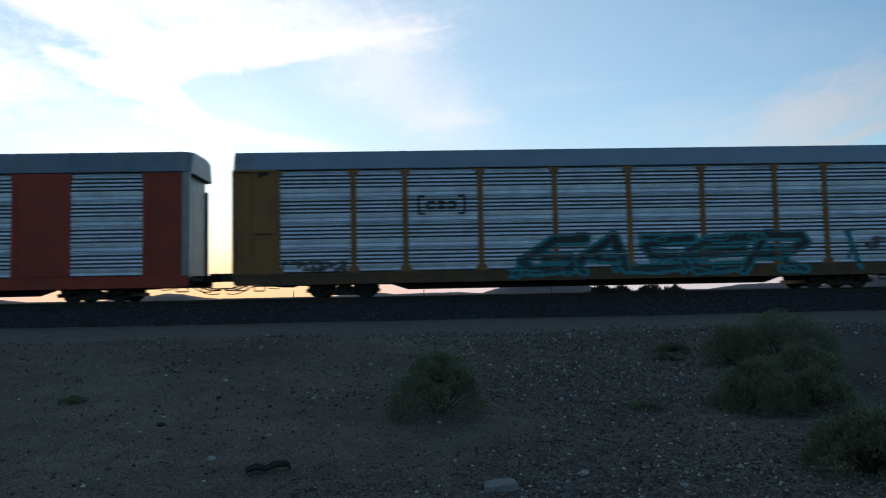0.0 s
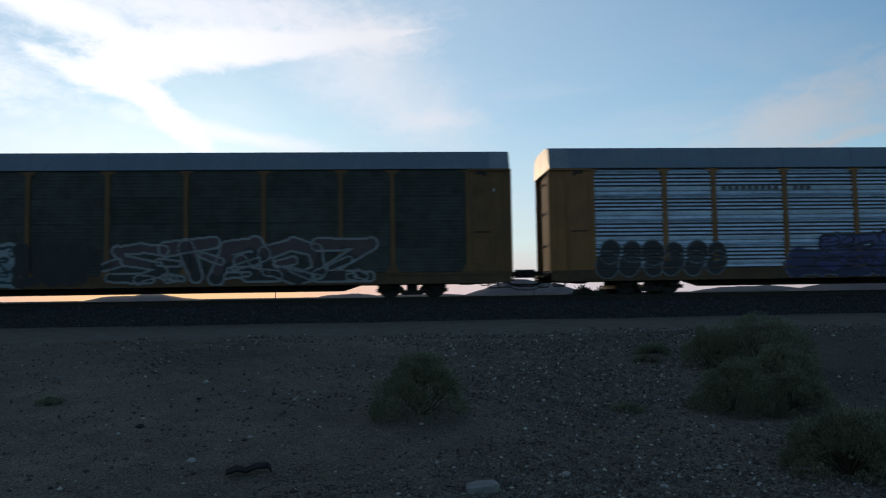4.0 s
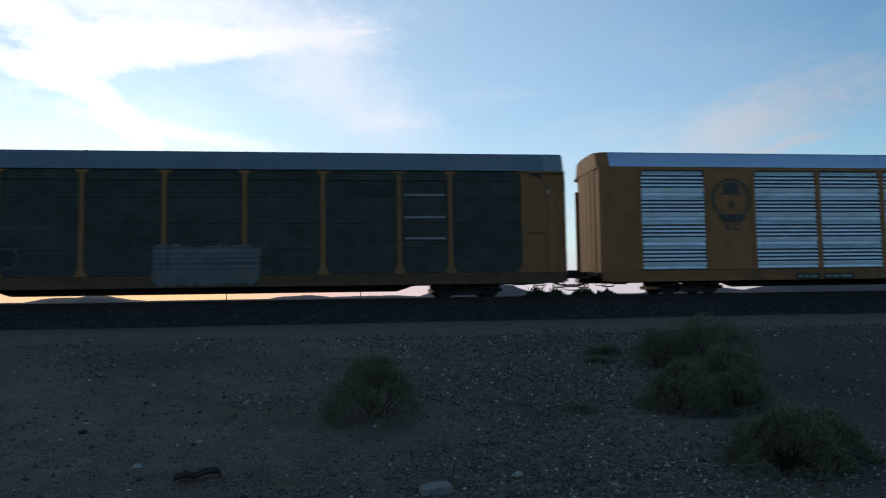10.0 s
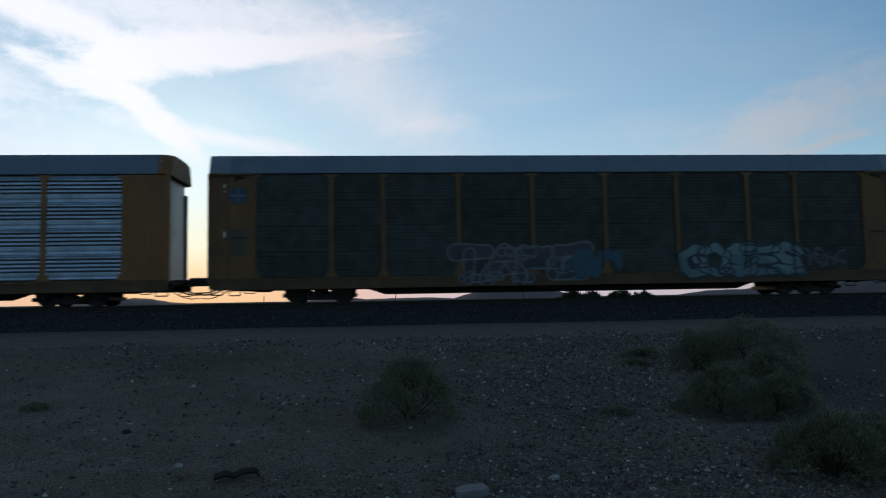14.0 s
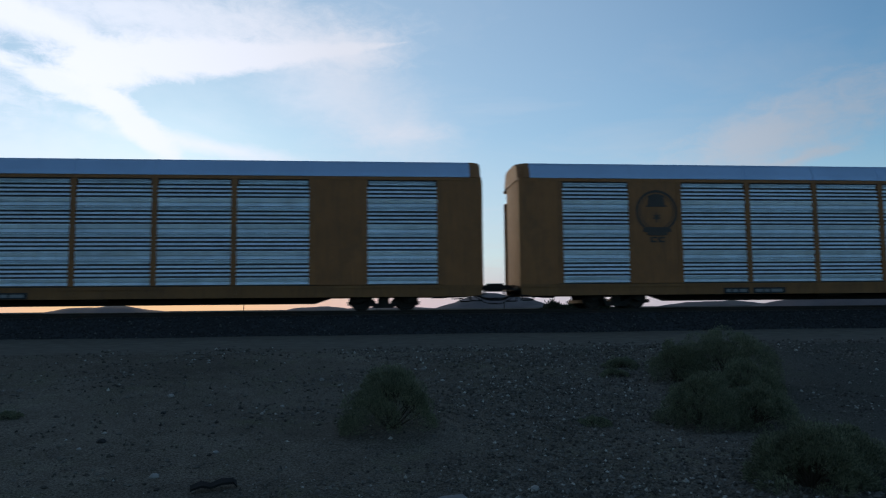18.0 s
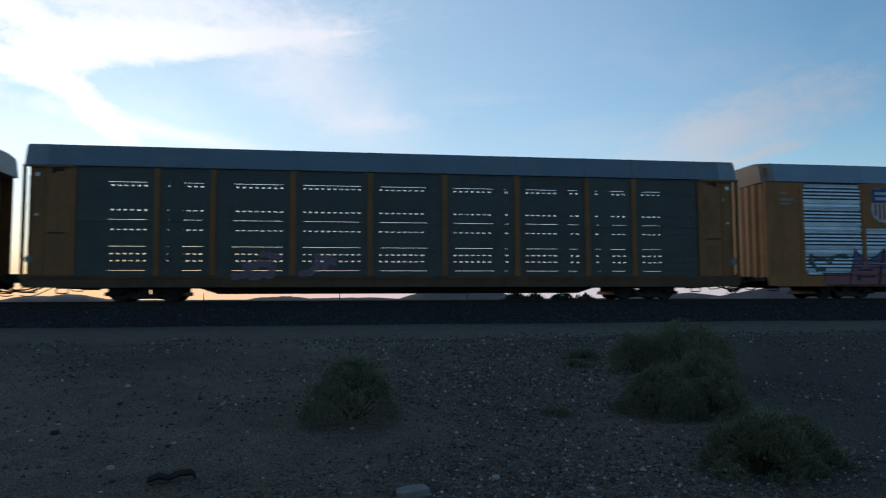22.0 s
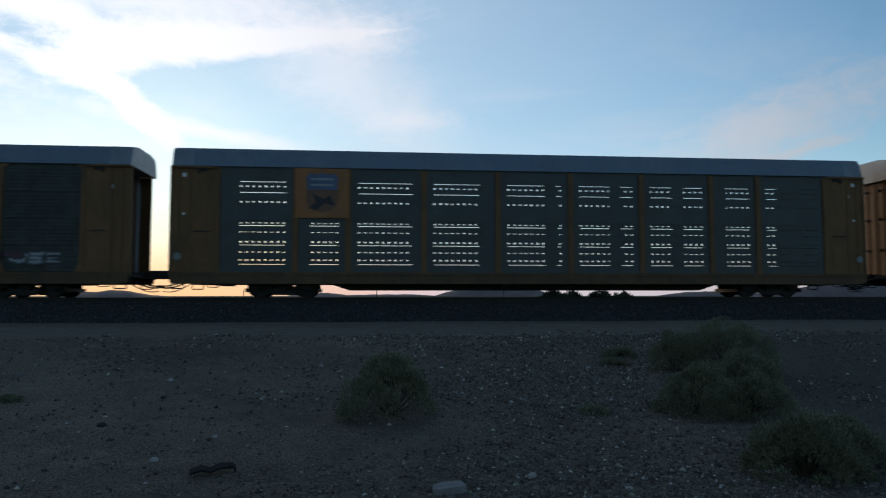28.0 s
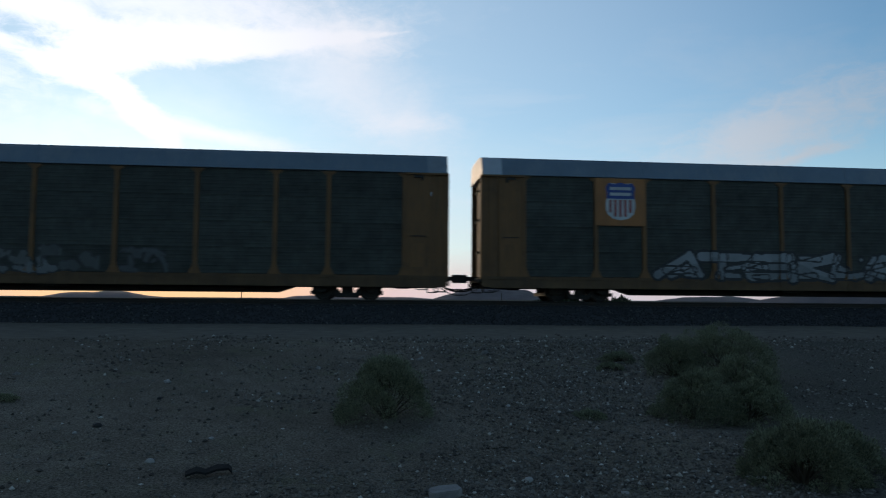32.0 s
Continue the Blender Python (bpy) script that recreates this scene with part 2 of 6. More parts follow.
M["white2"] = material("dirty_chalk_white_paint", (0.25, 0.273, 0.28), 0.65, 0.05, vary=0.25, scale=0.9, grime=0.6, grime_color=(0.07, 0.07, 0.065), streak=0.5, bump=0.004)
M["door"] = material("bare_door_steel", (0.135, 0.147, 0.158), 0.36, 0.5, vary=0.2, scale=1.2, grime=0.4, grime_color=(0.15, 0.13, 0.11), streak=0.5, bump=0.003)
M["white"] = material("chalky_white_paint", (0.27, 0.285, 0.285), 0.65, 0.05, vary=0.15, scale=0.9, grime=0.6, grime_color=(0.2, 0.18, 0.15), streak=0.55, bump=0.004)
M["roof"] = material("galvanised_roof_steel", (0.102, 0.134, 0.170), 0.5, 0.3, vary=0.12, scale=0.8, grime=0.35, grime_color=(0.22, 0.21, 0.2), streak=0.3, bump=0.004)
M["roof_mid"] = material("paler_roof_steel", (0.15, 0.20, 0.255), 0.48, 0.3, vary=0.12, scale=0.8, grime=0.3, grime_color=(0.22, 0.22, 0.22), streak=0.25, bump=0.004)
# paler roof ends: repaint, with sunlight on the end faces put into the colour
M["roof_cap"] = material("pale_lit_roof_end", (0.165, 0.19, 0.215), 0.42, 0.35, vary=0.25, scale=1.2, grime=0.5, grime_color=(0.10, 0.10, 0.105), streak=0.4, bump=0.004)
M["black"] = material("grimy_black_steel", (0.016, 0.015, 0.014), 0.7, 0.2, vary=0.3, scale=3.0, grime=0.4, grime_color=RUST, bump=0.006)
# sills: real grime, plus the shade low on the sides put into the base colour
M["sill_grey"] = material("grimy_shaded_grey_sill", (0.055, 0.058, 0.062), 0.7, 0.1, vary=0.4, scale=1.2, grime=0.7, grime_color=(0.03, 0.026, 0.022), streak=0.6, bump=0.005)
M["sill"] = material("grimy_shaded_brown_sill", (0.078, 0.044, 0.018), 0.7, 0.1, vary=0.35, scale=1.2, grime=0.6, grime_color=(0.03, 0.022, 0.016), streak=0.5, bump=0.005)
# shade between the louver slats, put into the colour of an added sheet
M["slot_shade"] = material("slot_shade_sheet", (0.058, 0.068, 0.082), 0.6, 0.1, vary=0.3, scale=1.2, grime=0.4, grime_color=(0.02, 0.02, 0.02), bump=0.003)
M["rusty_door"] = material("rust_streaked_end_door", (0.17, 0.12, 0.095), 0.6, 0.1, vary=0.35, scale=0.8, grime=0.7, grime_color=RUST, streak=0.8, bump=0.004)
M["rail"] = material("worn_rail_steel", (0.02, 0.017, 0.015), 0.7, 0.2, vary=0.2, scale=5.0, grime=0.4, grime_color=RUST, bump=0.002)
M["tie"] = material("creosoted_timber", (0.05, 0.038, 0.028), 0.85, vary=0.3, scale=2.0, bump=0.01, bump_scale=30)
M["ballast"] = material("dark_ballast", (0.044, 0.045, 0.047), 0.95, vary=0.28, scale=2.0, bump=0.05, bump_scale=14, spec=0.0)
M["stone"] = material("grey_stone", (0.15, 0.14, 0.13), 0.9, vary=0.4, scale=4.0, bump=0.01, bump_scale=40, spec=0.2)
M["pale_stone"] = material("pale_stone", (0.25, 0.24, 0.225), 0.85, vary=0.25, scale=6.0, bump=0.006, bump_scale=50, spec=0.2)
M["hill"] = material("far_hill_earth", (0.12, 0.10, 0.10), 0.95, vary=0.25, scale=0.02, bump=0.0, spec=0.1)
M["bark"] = material("dry_twig_bark", (0.06, 0.047, 0.034), 0.9, vary=0.3, scale=8.0, bump=0.004, spec=0.2)


# ---------------------------------------------------------------- mesh helpers
def box(bm, x0, x1, y0, y1, z0, z1):
    v = [bm.verts.new(p) for p in ((x0, y0, z0), (x1, y0, z0), (x1, y1, z0), (x0, y1, z0), (x0, y0, z1), (x1, y0, z1), (x1, y1, z1), (x0, y1, z1))]
    for f in ((0, 3, 2, 1), (4, 5, 6, 7), (0, 1, 5, 4), (1, 2, 6, 5), (2, 3, 7, 6), (3, 0, 4, 7)):
        bm.faces.new([v[i] for i in f])


def prism(bm, outline, axis, a, b):
    """An outline of (u, v) drawn out from a to b along axis 0, 1 or 2."""
    def put(u, v, w):
        return ((w, u, v), (u, w, v), (u, v, w))[axis]
    lo = [bm.verts.new(put(u, v, a)) for u, v in outline]
    hi = [bm.verts.new(put(u, v, b)) for u, v in outline]
    k = len(outline)
    fs = [bm.faces.new(lo), bm.faces.new(hi[::-1])]
    fs += [bm.faces.new((lo[i], hi[i], hi[(i + 1) % k], lo[(i + 1) % k])) for i in range(k)]
    bmesh.ops.recalc_face_normals(bm, faces=fs)


def tube(bm, points, r, sides=6):
    """A pipe through points."""
    rings = []
    pts = [Vector(p) for p in points]
    for i, p in enumerate(pts):
        d = (pts[min(i + 1, len(pts) - 1)] - pts[max(i - 1, 0)]).normalized()
        a = d.orthogonal().normalized()
        b = d.cross(a)
        rr = r[i] if isinstance(r, (list, tuple)) else r
        rings.append([bm.verts.new(p + rr * (math.cos(2 * math.pi * k / sides) * a + math.sin(2 * math.pi * k / sides) * b)) for k in range(sides)])
    for q, w in zip(rings, rings[1:]):
        best = min(range(sides), key=lambda s: sum((q[k].co - w[(k + s) % sides].co).length for k in range(sides)))
        for k in range(sides):
            bm.faces.new((q[k], q[(k + 1) % sides], w[(k + 1 + best) % sides], w[(k + best) % sides]))
    bm.faces.new(rings[0][::-1]), bm.faces.new(rings[-1])


def lathe(bm, profile, axis, center, sides=20):
    """A solid of revolution: profile of (along, radius) round an axis (1: y)."""
    rings = []
    for a, r in profile:
        ring = []
        for k in range(sides):
            c, s = r * math.cos(2 * math.pi * k / sides), r * math.sin(2 * math.pi * k / sides)
            p = ((a, c, s), (c, a, s), (c, s, a))[axis]
            ring.append(bm.verts.new(Vector(center) + Vector(p)))
        rings.append(ring)
    for q, w in zip(rings, rings[1:]):
        for k in range(sides):
            bm.faces.new((q[k], q[(k + 1) % sides], w[(k + 1) % sides], w[k]))
    bm.faces.new(rings[0]), bm.faces.new(rings[-1][::-1])


def mesh_of(name, bm, *mats):
    me = bpy.data.meshes.new(name)
    bmesh.ops.recalc_face_normals(bm, faces=bm.faces)
    bm.to_mesh(me)
    bm.free()
    for m in mats:
        me.materials.append(m)
    return me


def part(name, data, mat, parent, label=""):
    """One mesh object under a thing or a part; data is a bmesh, or a mesh that alike parts share."""
    if isinstance(data, bmesh.types.BMesh):
        data = mesh_of(name, data, *(mat if isinstance(mat, (list, tuple)) else [mat]))
    ob = new(name, data)
    ob.parent = parent
    return tagged(ob, label)


def pydata(name, verts, faces, *mats):
    me = bpy.data.meshes.new(name)
    me.from_pydata([tuple(v) for v in verts], [], [tuple(f) for f in faces])
    for m in mats:
        me.materials.append(m)
    return me


# ---------------------------------------------------------------- ground
RAIL, TRACK = 1.54, 28.0           # top of rail, centre line of the track
PROFILE = ((-400, 0.2), (-60, 0.0), (0, 0.0), (6, 0.02), (9, 0.22), (12, 0.50), (14.6, 0.72), (15.6, 0.76), (20, 0.74), (24.4, 0.72), (25.6, 0.78),
           (31, 0.80), (34, 0.70), (45, 0.60), (80, 0.55), (4500, 0.3))


def level(x, y):
    """The height of the ground."""
    z = float(np.interp(y, [p[0] for p in PROFILE], [p[1] for p in PROFILE]))
    f = 1.0 if -30 < y < 14.5 else 0.25 if y < 60 else 0.6
    z += f * (0.10 * noise.noise((x * 0.22, y * 0.3, 1)) + 0.035 * noise.noise((x * 0.9, y * 0.9, 5)) + 0.012 * noise.noise((x * 3, y * 3, 9)))
    # wheel ruts of the gravel road
    if 15 < y < 24:
        z -= 0.035 * math.exp(-((y - 18.6) / 0.35) ** 2) + 0.035 * math.exp(-((y - 20.4) / 0.35) ** 2)
    return z


def ground_material():
    m = bpy.data.materials.new("desert_gravel")
    m.use_nodes = True
    n = Nodes(m.node_tree)
    c = n.add("ShaderNodeTexCoord").outputs["Object"]
    p = n.add("ShaderNodeSeparateXYZ", Vector=c)
    big = n.noise(c, 0.35, 5.0, 0.6)
    mid = n.noise(c, 2.5, 5.0, 0.6)
    fine = n.noise(c, 45.0, 4.0, 0.7)
    soil = n.ramp(n.math("ADD", n.math("MULTIPLY", big, 0.6), n.math("MULTIPLY", mid, 0.4)), (0.35, (0.092, 0.080, 0.065)), (0.65, (0.170, 0.149, 0.120)))
    weedy = n.math("MULTIPLY", n.ramp(n.noise(c, 1.1, 4.0, 0.65), (0.50, 0.0), (0.68, 1.0)), n.ramp(mid, (0.40, 0.0), (0.60, 0.55)))
    soil = n.mix(weedy, soil, (0.098, 0.103, 0.060, 1))      # a thin growth of dry weeds
    grit = n.ramp(fine, (0.36, 0.4), (0.62, 1.35))
    soil = n.mix(1.0, soil, grit, "MULTIPLY")
    road = n.mix(n.ramp(mid, (0.35, 0.0), (0.7, 1.0)), (0.105, 0.096, 0.080, 1), (0.148, 0.135, 0.113, 1))
    wob = n.math("MULTIPLY", n.math("SUBTRACT", mid, 0.5), 1.6)
    yy = n.math("ADD", p.outputs[1], wob)
    on_road = n.math("MULTIPLY", n.ramp(n.math("DIVIDE", n.math("SUBTRACT", yy, 14.6), 1.4, clamp=True), (0.0, 0.0), (1.0, 1.0)),
                     n.ramp(n.math("DIVIDE", n.math("SUBTRACT", 24.6, yy), 0.8, clamp=True), (0.0, 0.0), (1.0, 1.0)))
    # ground colour darker towards the right, beyond the shrubs
    side = n.math("ADD", n.math("SUBTRACT", p.outputs[0], n.math("MULTIPLY", p.outputs[1], 0.42)), n.math("MULTIPLY", n.math("SUBTRACT", big, 0.5), 3.5))
    dark_right = n.ramp(n.math("DIVIDE", n.math("SUBTRACT", side, 0.6), 2.2, clamp=True), (0.0, 0.0), (1.0, 0.75))
    soil = n.mix(dark_right, soil, n.mix(1.0, (0.075, 0.074, 0.066, 1), grit, "MULTIPLY"))
    col = n.mix(on_road, soil, road)
    b = n.add("ShaderNodeBsdfPrincipled", Base_Color=col, Roughness=0.95)
    b.inputs["Specular IOR Level"].default_value = 0.0
    h = n.math("ADD", n.math("MULTIPLY", fine, 0.6), n.math("MULTIPLY", n.noise(c, 14.0, 4.0, 0.6), 0.8))
    n.set(b.inputs["Normal"], n.add("ShaderNodeBump", Strength=0.8, Distance=0.03, Height=h))
    n.add("ShaderNodeOutputMaterial", Surface=b)
    return m


M["ground"] = ground_material()


def axis(near, step, far, growth=1.35):
    """Coordinates that are close near zero and wide apart far off."""
    a = list(np.arange(-near, near + 1e-6, step))
    d = step
    while a[-1] < far:
        d *= growth
        a.append(a[-1] + d)
        a.insert(0, a[0] - d)
    return a


def build_ground():
    xs = axis(18, 0.25, 4800)
    ys = [-4800, -1500, -400, -120, -50, -20, -10, -5, -2] + list(np.arange(0, 26, 0.25)) + [26.5, 27, 28, 29, 30, 31, 32, 34, 37, 41, 46, 55, 70, 95, 140, 250, 500, 1100, 2400, 4800]
    verts = [(x, y, level(x, y)) for y in ys for x in xs]
    w = len(xs)
    faces = [(j * w + i, j * w + i + 1, (j + 1) * w + i + 1, (j + 1) * w + i) for j in range(len(ys) - 1) for i in range(w - 1)]
    me = pydata("ground", verts, faces, M["ground"])
    me.polygons.foreach_set("use_smooth", [True] * len(faces))
    tagged(new("ground", me), "dark stony desert soil with a pale gravel service road", "ground", kind="structure")


build_ground()


def build_track():
    # ballast bed
    bm = bmesh.new()
    prism(bm, ((TRACK - 3.9, 0.55), (TRACK - 3.7, 0.72), (TRACK - 1.95, RAIL - 0.25), (TRACK - 1.5, RAIL - 0.19), (TRACK + 1.5, RAIL - 0.19), (TRACK + 1.95, RAIL - 0.25), (TRACK + 3.7, 0.70), (TRACK + 3.9, 0.5)), 0, -700, 700)
    tagged(new("ballast_bed", mesh_of("ballast_bed", bm, M["ballast"])), "raised bed of dark crushed stone under the track", "ballast", kind="structure")
    # loose stones over the near shoulder
    rng = np.random.default_rng(4)
    verts, faces = [], []
    k = 0
    count = 15000
    for x, s, sz in zip(rng.uniform(-27, 27, count), rng.uniform(0, 1, count), rng.uniform(0.022, 0.05, count)):
        y = TRACK - 3.75 + s * 2.3
        z = float(np.interp(y, (TRACK - 3.7, TRACK - 1.95, TRACK - 1.5), (0.72, RAIL - 0.25, RAIL - 0.19)))
        k = pebble(verts, faces, k, rng, x, y, z, sz * 1.15)
    st = tagged(new("ballast_stones", pydata("ballast_stones", verts, faces, M["ballast_stone"])), "loose crushed stone on the shoulder of the track bed", "ballast", kind="stuff")
    # rails
    prof = ((-0.07, 0.0), (0.07, 0.0), (0.07, 0.012), (0.012, 0.03), (0.012, 0.125), (0.036, 0.14), (0.036, 0.17), (0.026, 0.18), (-0.026, 0.18), (-0.036, 0.17), (-0.036, 0.14), (-0.012, 0.125), (-0.012, 0.03), (-0.07, 0.012))
    for y in (TRACK - 0.755, TRACK + 0.755):
        bm = bmesh.new()
        prism(bm, [(u + y, v + RAIL - 0.18) for u, v in prof], 0, -700, 700)
        tagged(new("rail", mesh_of("rail", bm, M["rail"])), "worn steel rail with a rusty web", "rail", "rails of the track", "structure")
    # sleepers: those before the camera each by itself
    bm = bmesh.new()
    box(bm, -0.115, 0.115, -1.3, 1.3, -0.18, 0)
    bmesh.ops.bevel(bm, geom=list(bm.edges), offset=0.012, segments=1, affect="EDGES")
    me = mesh_of("railway_tie", bm, M["tie"])
    row = tagged(new("tie_row"), "row of dark creosoted timber ties under the rails", "railway ties", kind="structure")
    for i in range(-50, 51):
        t = part("tie", me, None, row)
        t.matrix_basis = pose(i * 0.52, TRACK + 0.02 * random.uniform(-1, 1), RAIL - 0.182, 0, 0, random.uniform(-1, 1))


def pebble(verts, faces, k, rng, x, y, z, s):
    """Adds a rough little stone of size s: an uneven octahedron."""
    a = rng.uniform(0, 6.28)
    c, q = math.cos(a), math.sin(a)
    j = rng.uniform(0.6, 1.35, 6)
    fl = rng.uniform(0.45, 0.9)
    for (u, v, w), m in zip(((1, 0, 0), (0, 1, 0), (-1, 0, 0), (0, -1, 0), (0, 0, 1), (0, 0, -1)), j):
        u, v, w = u * s * m, v * s * m * 0.8, w * s * m * fl
        verts.append((x + u * c - v * q, y + u * q + v * c, z + w + 0.25 * s))
    for f in ((0, 1, 4), (1, 2, 4), (2, 3, 4), (3, 0, 4), (1, 0, 5), (2, 1, 5), (3, 2, 5), (0, 3, 5)):
        faces.append((f[0] + k, f[1] + k, f[2] + k))
    return k + 6


def stone_material(name, lo, hi, pale):
    """Loose stones: each its own tone, a few of them pale."""
    m = bpy.data.materials.new(name)
    m.use_nodes = True
    n = Nodes(m.node_tree)
    r = n.add("ShaderNodeNewGeometry").outputs["Random Per Island"]
    col = n.ramp(r, (0.0, lo), (0.92, hi), (0.97, pale), (1.0, tuple(min(1, p * 1.3) for p in pale)))
    c = n.add("ShaderNodeTexCoord").outputs["Object"]
    col = n.mix(1.0, col, n.ramp(n.noise(c, 60.0, 3.0), (0.3, 0.75), (0.7, 1.2)), "MULTIPLY")
    b = n.add("ShaderNodeBsdfPrincipled", Base_Color=col, Roughness=0.85)
    b.inputs["Specular IOR Level"].default_value = 0.05
    n.add("ShaderNodeOutputMaterial", Surface=b)
    return m


M["ballast_stone"] = stone_material("ballast_stone", (0.027, 0.027, 0.0275), (0.040, 0.039, 0.0395), (0.085, 0.083, 0.08))
M["gravel"] = stone_material("gravel", (0.05, 0.044, 0.039), (0.160, 0.146, 0.126), (0.29, 0.275, 0.245))
build_track()


def build_gravel():
    """Stones strewn over the bank: thick on the stony patches, thin on bare soil."""
    rng = np.random.default_rng(11)
    verts, faces = [], []
    k = made = 0
    while made < 42000:
        y = 4.6 + 10.6 * rng.random() ** 1.25
        x = rng.uniform(-0.72, 0.78) * (y + 2.5) + 0.8
        dense = 0.2 + 0.7 * noise.noise((x * 0.35, y * 0.45, 3)) + 0.75 * math.exp(-((x - 0.34 * y + 0.6) / (0.16 * y)) ** 2)
        if x < -0.18 * y:
            dense -= 0.35
        elif x > 0.5 * y + 0.3:
            dense -= 0.1
        if rng.random() > max(0.06, min(1.0, dense)):
            continue
        s = 0.008 + 0.022 * rng.random() ** 3
        k = pebble(verts, faces, k, rng, x, y, level(x, y), s * (0.7 + 0.05 * y))
        made += 1
    for _ in range(2400):      # rubble along the road's edge
        y = rng.normal(14.9, 0.6)
        x = rng.uniform(-14, 16)
        if noise.noise((x * 0.5, 2, 2)) < -0.25 + 0.04 * (4 - x):
            continue
        k = pebble(verts, faces, k, rng, x, y, level(x, y), 0.02 + 0.035 * rng.random() ** 3)
    tagged(new("gravel", pydata("gravel", verts, faces, M["gravel"])), "loose grey pebbles strewn over the bank", "gravel", kind="stuff")


build_gravel()


def build_hills():
    """Low hills far beyond the track: azimuth, half width, height (degrees), distance."""
    rng = random.Random(3)
    for i, (a, w, h, dist) in enumerate(HILLS):
        verts, faces = [], []
        cols, depth = 48, 5
        for j in range(depth):
            for c in range(cols + 1):
                u = -1 + 2 * c / cols
                prof = max(0.0, 1 - abs(u) ** 1.8) * (1 + 0.35 * noise.noise((u * 2.2 + i * 7, 0.3, i)) + 0.12 * noise.noise((u * 8 + i * 3, 1.3, i)))
                hz = dist * math.tan(radians(h)) * prof * (0.0, 0.55, 1.0, 0.6, 0.0)[j]
                az = radians(a + u * w)
                dd = dist * (1 + 0.03 * (j - 2) * (1 + 0.3 * noise.noise((u * 5, j, i))))
                verts.append((dd * math.sin(az), dd * math.cos(az), level(0, dd) - 1.0 + hz))
        for j in range(depth - 1):
            for c in range(cols):
                p = j * (cols + 1) + c
                faces.append((p, p + 1, p + cols + 2, p + cols + 1))
        me = pydata("hill", verts, faces, M["hill"])
        me.polygons.foreach_set("use_smooth", [True] * len(faces))
        tagged(new("hill_%d" % (i + 1), me), "low bare desert hill on the horizon", "hill", kind="structure")


HILLS = ((-19.6, 4.6, 0.52, 900), (-4.2, 3.0, 0.36, 1100), (1.0, 5.0, 0.22, 1800), (10.0, 5.0, 1.1, 2600), (26.8, 4.4, 0.42, 2400), (36.0, 7.3, 1.0, 700), (-34.0, 6.0, 0.6, 1200), (52, 12, 1.2, 1800), (-50, 10, 1.0, 1800))
build_hills()


# ---------------------------------------------------------------- autorack cars
L, HALF, GAPLEN = 27.34, 1.55, 28.4
DATUM = -13.5                       # where distances along a car are counted from
P0, P1 = 0.95, 4.80                 # foot and head of the side panels
BAYS = ("N", "S", "N", "N", "N", "N", "N", "S", "N")
END, WN, WS = 1.80, 2.836, 1.944
INSET = 0.12                        # the bodies with side wings end a little short of the full length
SHARED = {}


def bay_edges():
    x = -L / 2 + END
    out = []
    for b in BAYS:
        w = WN if b == "N" else WS
        out.append((x, x + w))
        x += w
    return out


EDGES = bay_edges()
POSTW = 0.22
JOINT = 0.068                       # height of the dark joint between two slats
SLATS = []                          # foot and head of each band and louver, above the panel's foot
BANDS = ((0.035, 0.288), (0.792, 1.238), (1.748, 2.205), (2.700, 3.155), (3.655, 3.795))
for (a0, a1), (b0, b1) in zip(BANDS, BANDS[1:] + ((None, None),)):
    if a1 - a0 > 0.4:
        SLATS += [(a0, a0 + 0.135, True), (a0 + 0.150, a1, True)]
    else:
        SLATS.append((a0, a1, True))
    if b0:
        for i in range(3):
            z0 = a1 + JOINT + i * (b0 - a1 - JOINT) / 3
            SLATS.append((z0, z0 + (b0 - a1 - JOINT) / 3 - JOINT, False))


def shared(key, build, *mats):
    """The mesh of that key, built once for each set of materials."""
    k = (key, tuple(m.name for m in mats))
    if k not in SHARED:
        SHARED[k] = mesh_of(key[0], build(), *mats)
    return SHARED[k]


def slat_mesh(w, z0, z1, flat):
    """One pressed band or slanting slat of a louver panel."""
    def go():
        bm = bmesh.new()
        e = w / 2 - (0.06 if z1 > P1 - P0 - 0.12 else 0.0)
        if flat:
            c = z0 + min(0.13, 0.4 * (z1 - z0))
            prism(bm, ((-0.050, z0 + 0.004), (-0.050, z0 + 0.014), (0.006, c), (-0.040, c + 0.035), (-0.058, z1 - 0.03), (-0.035, z1), (0.02, z1), (0.02, z0)), 0, -e, e)
        else:
            prism(bm, ((-0.052, z0), (-0.052, z0 + 0.008), (-0.015, z1), (0.01, z1), (-0.035, z0)), 0, -e, e)
        return bm
    return go


def shade_sheet_mesh(w, lo, hi):
    """An added sheet behind the slats; its dark colour stands for shade in the joints."""
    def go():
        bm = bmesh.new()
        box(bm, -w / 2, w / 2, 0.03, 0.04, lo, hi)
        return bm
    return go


def sheet_panel(w, h=0.9625):
    """A flat steel sheet with folded edges and pressed ribs."""
    def go():
        bm = bmesh.new()
        e = w / 2
        out = [(-0.012, 0.003), (-0.012, 0.02)]
        for k in range(int((h - 0.05) / 0.13)):
            z = 0.05 + k * 0.13
            out += [(0.0, z), (0.0, z + 0.075), (-0.007, z + 0.09), (-0.007, z + 0.115)]
        out += [(-0.012, h - 0.008), (0.013, h - 0.008), (0.013, h + 0.012), (0.02, h + 0.012), (0.02, 0.003)]
        prism(bm, out, 0, -e, e)
        return bm
    return go


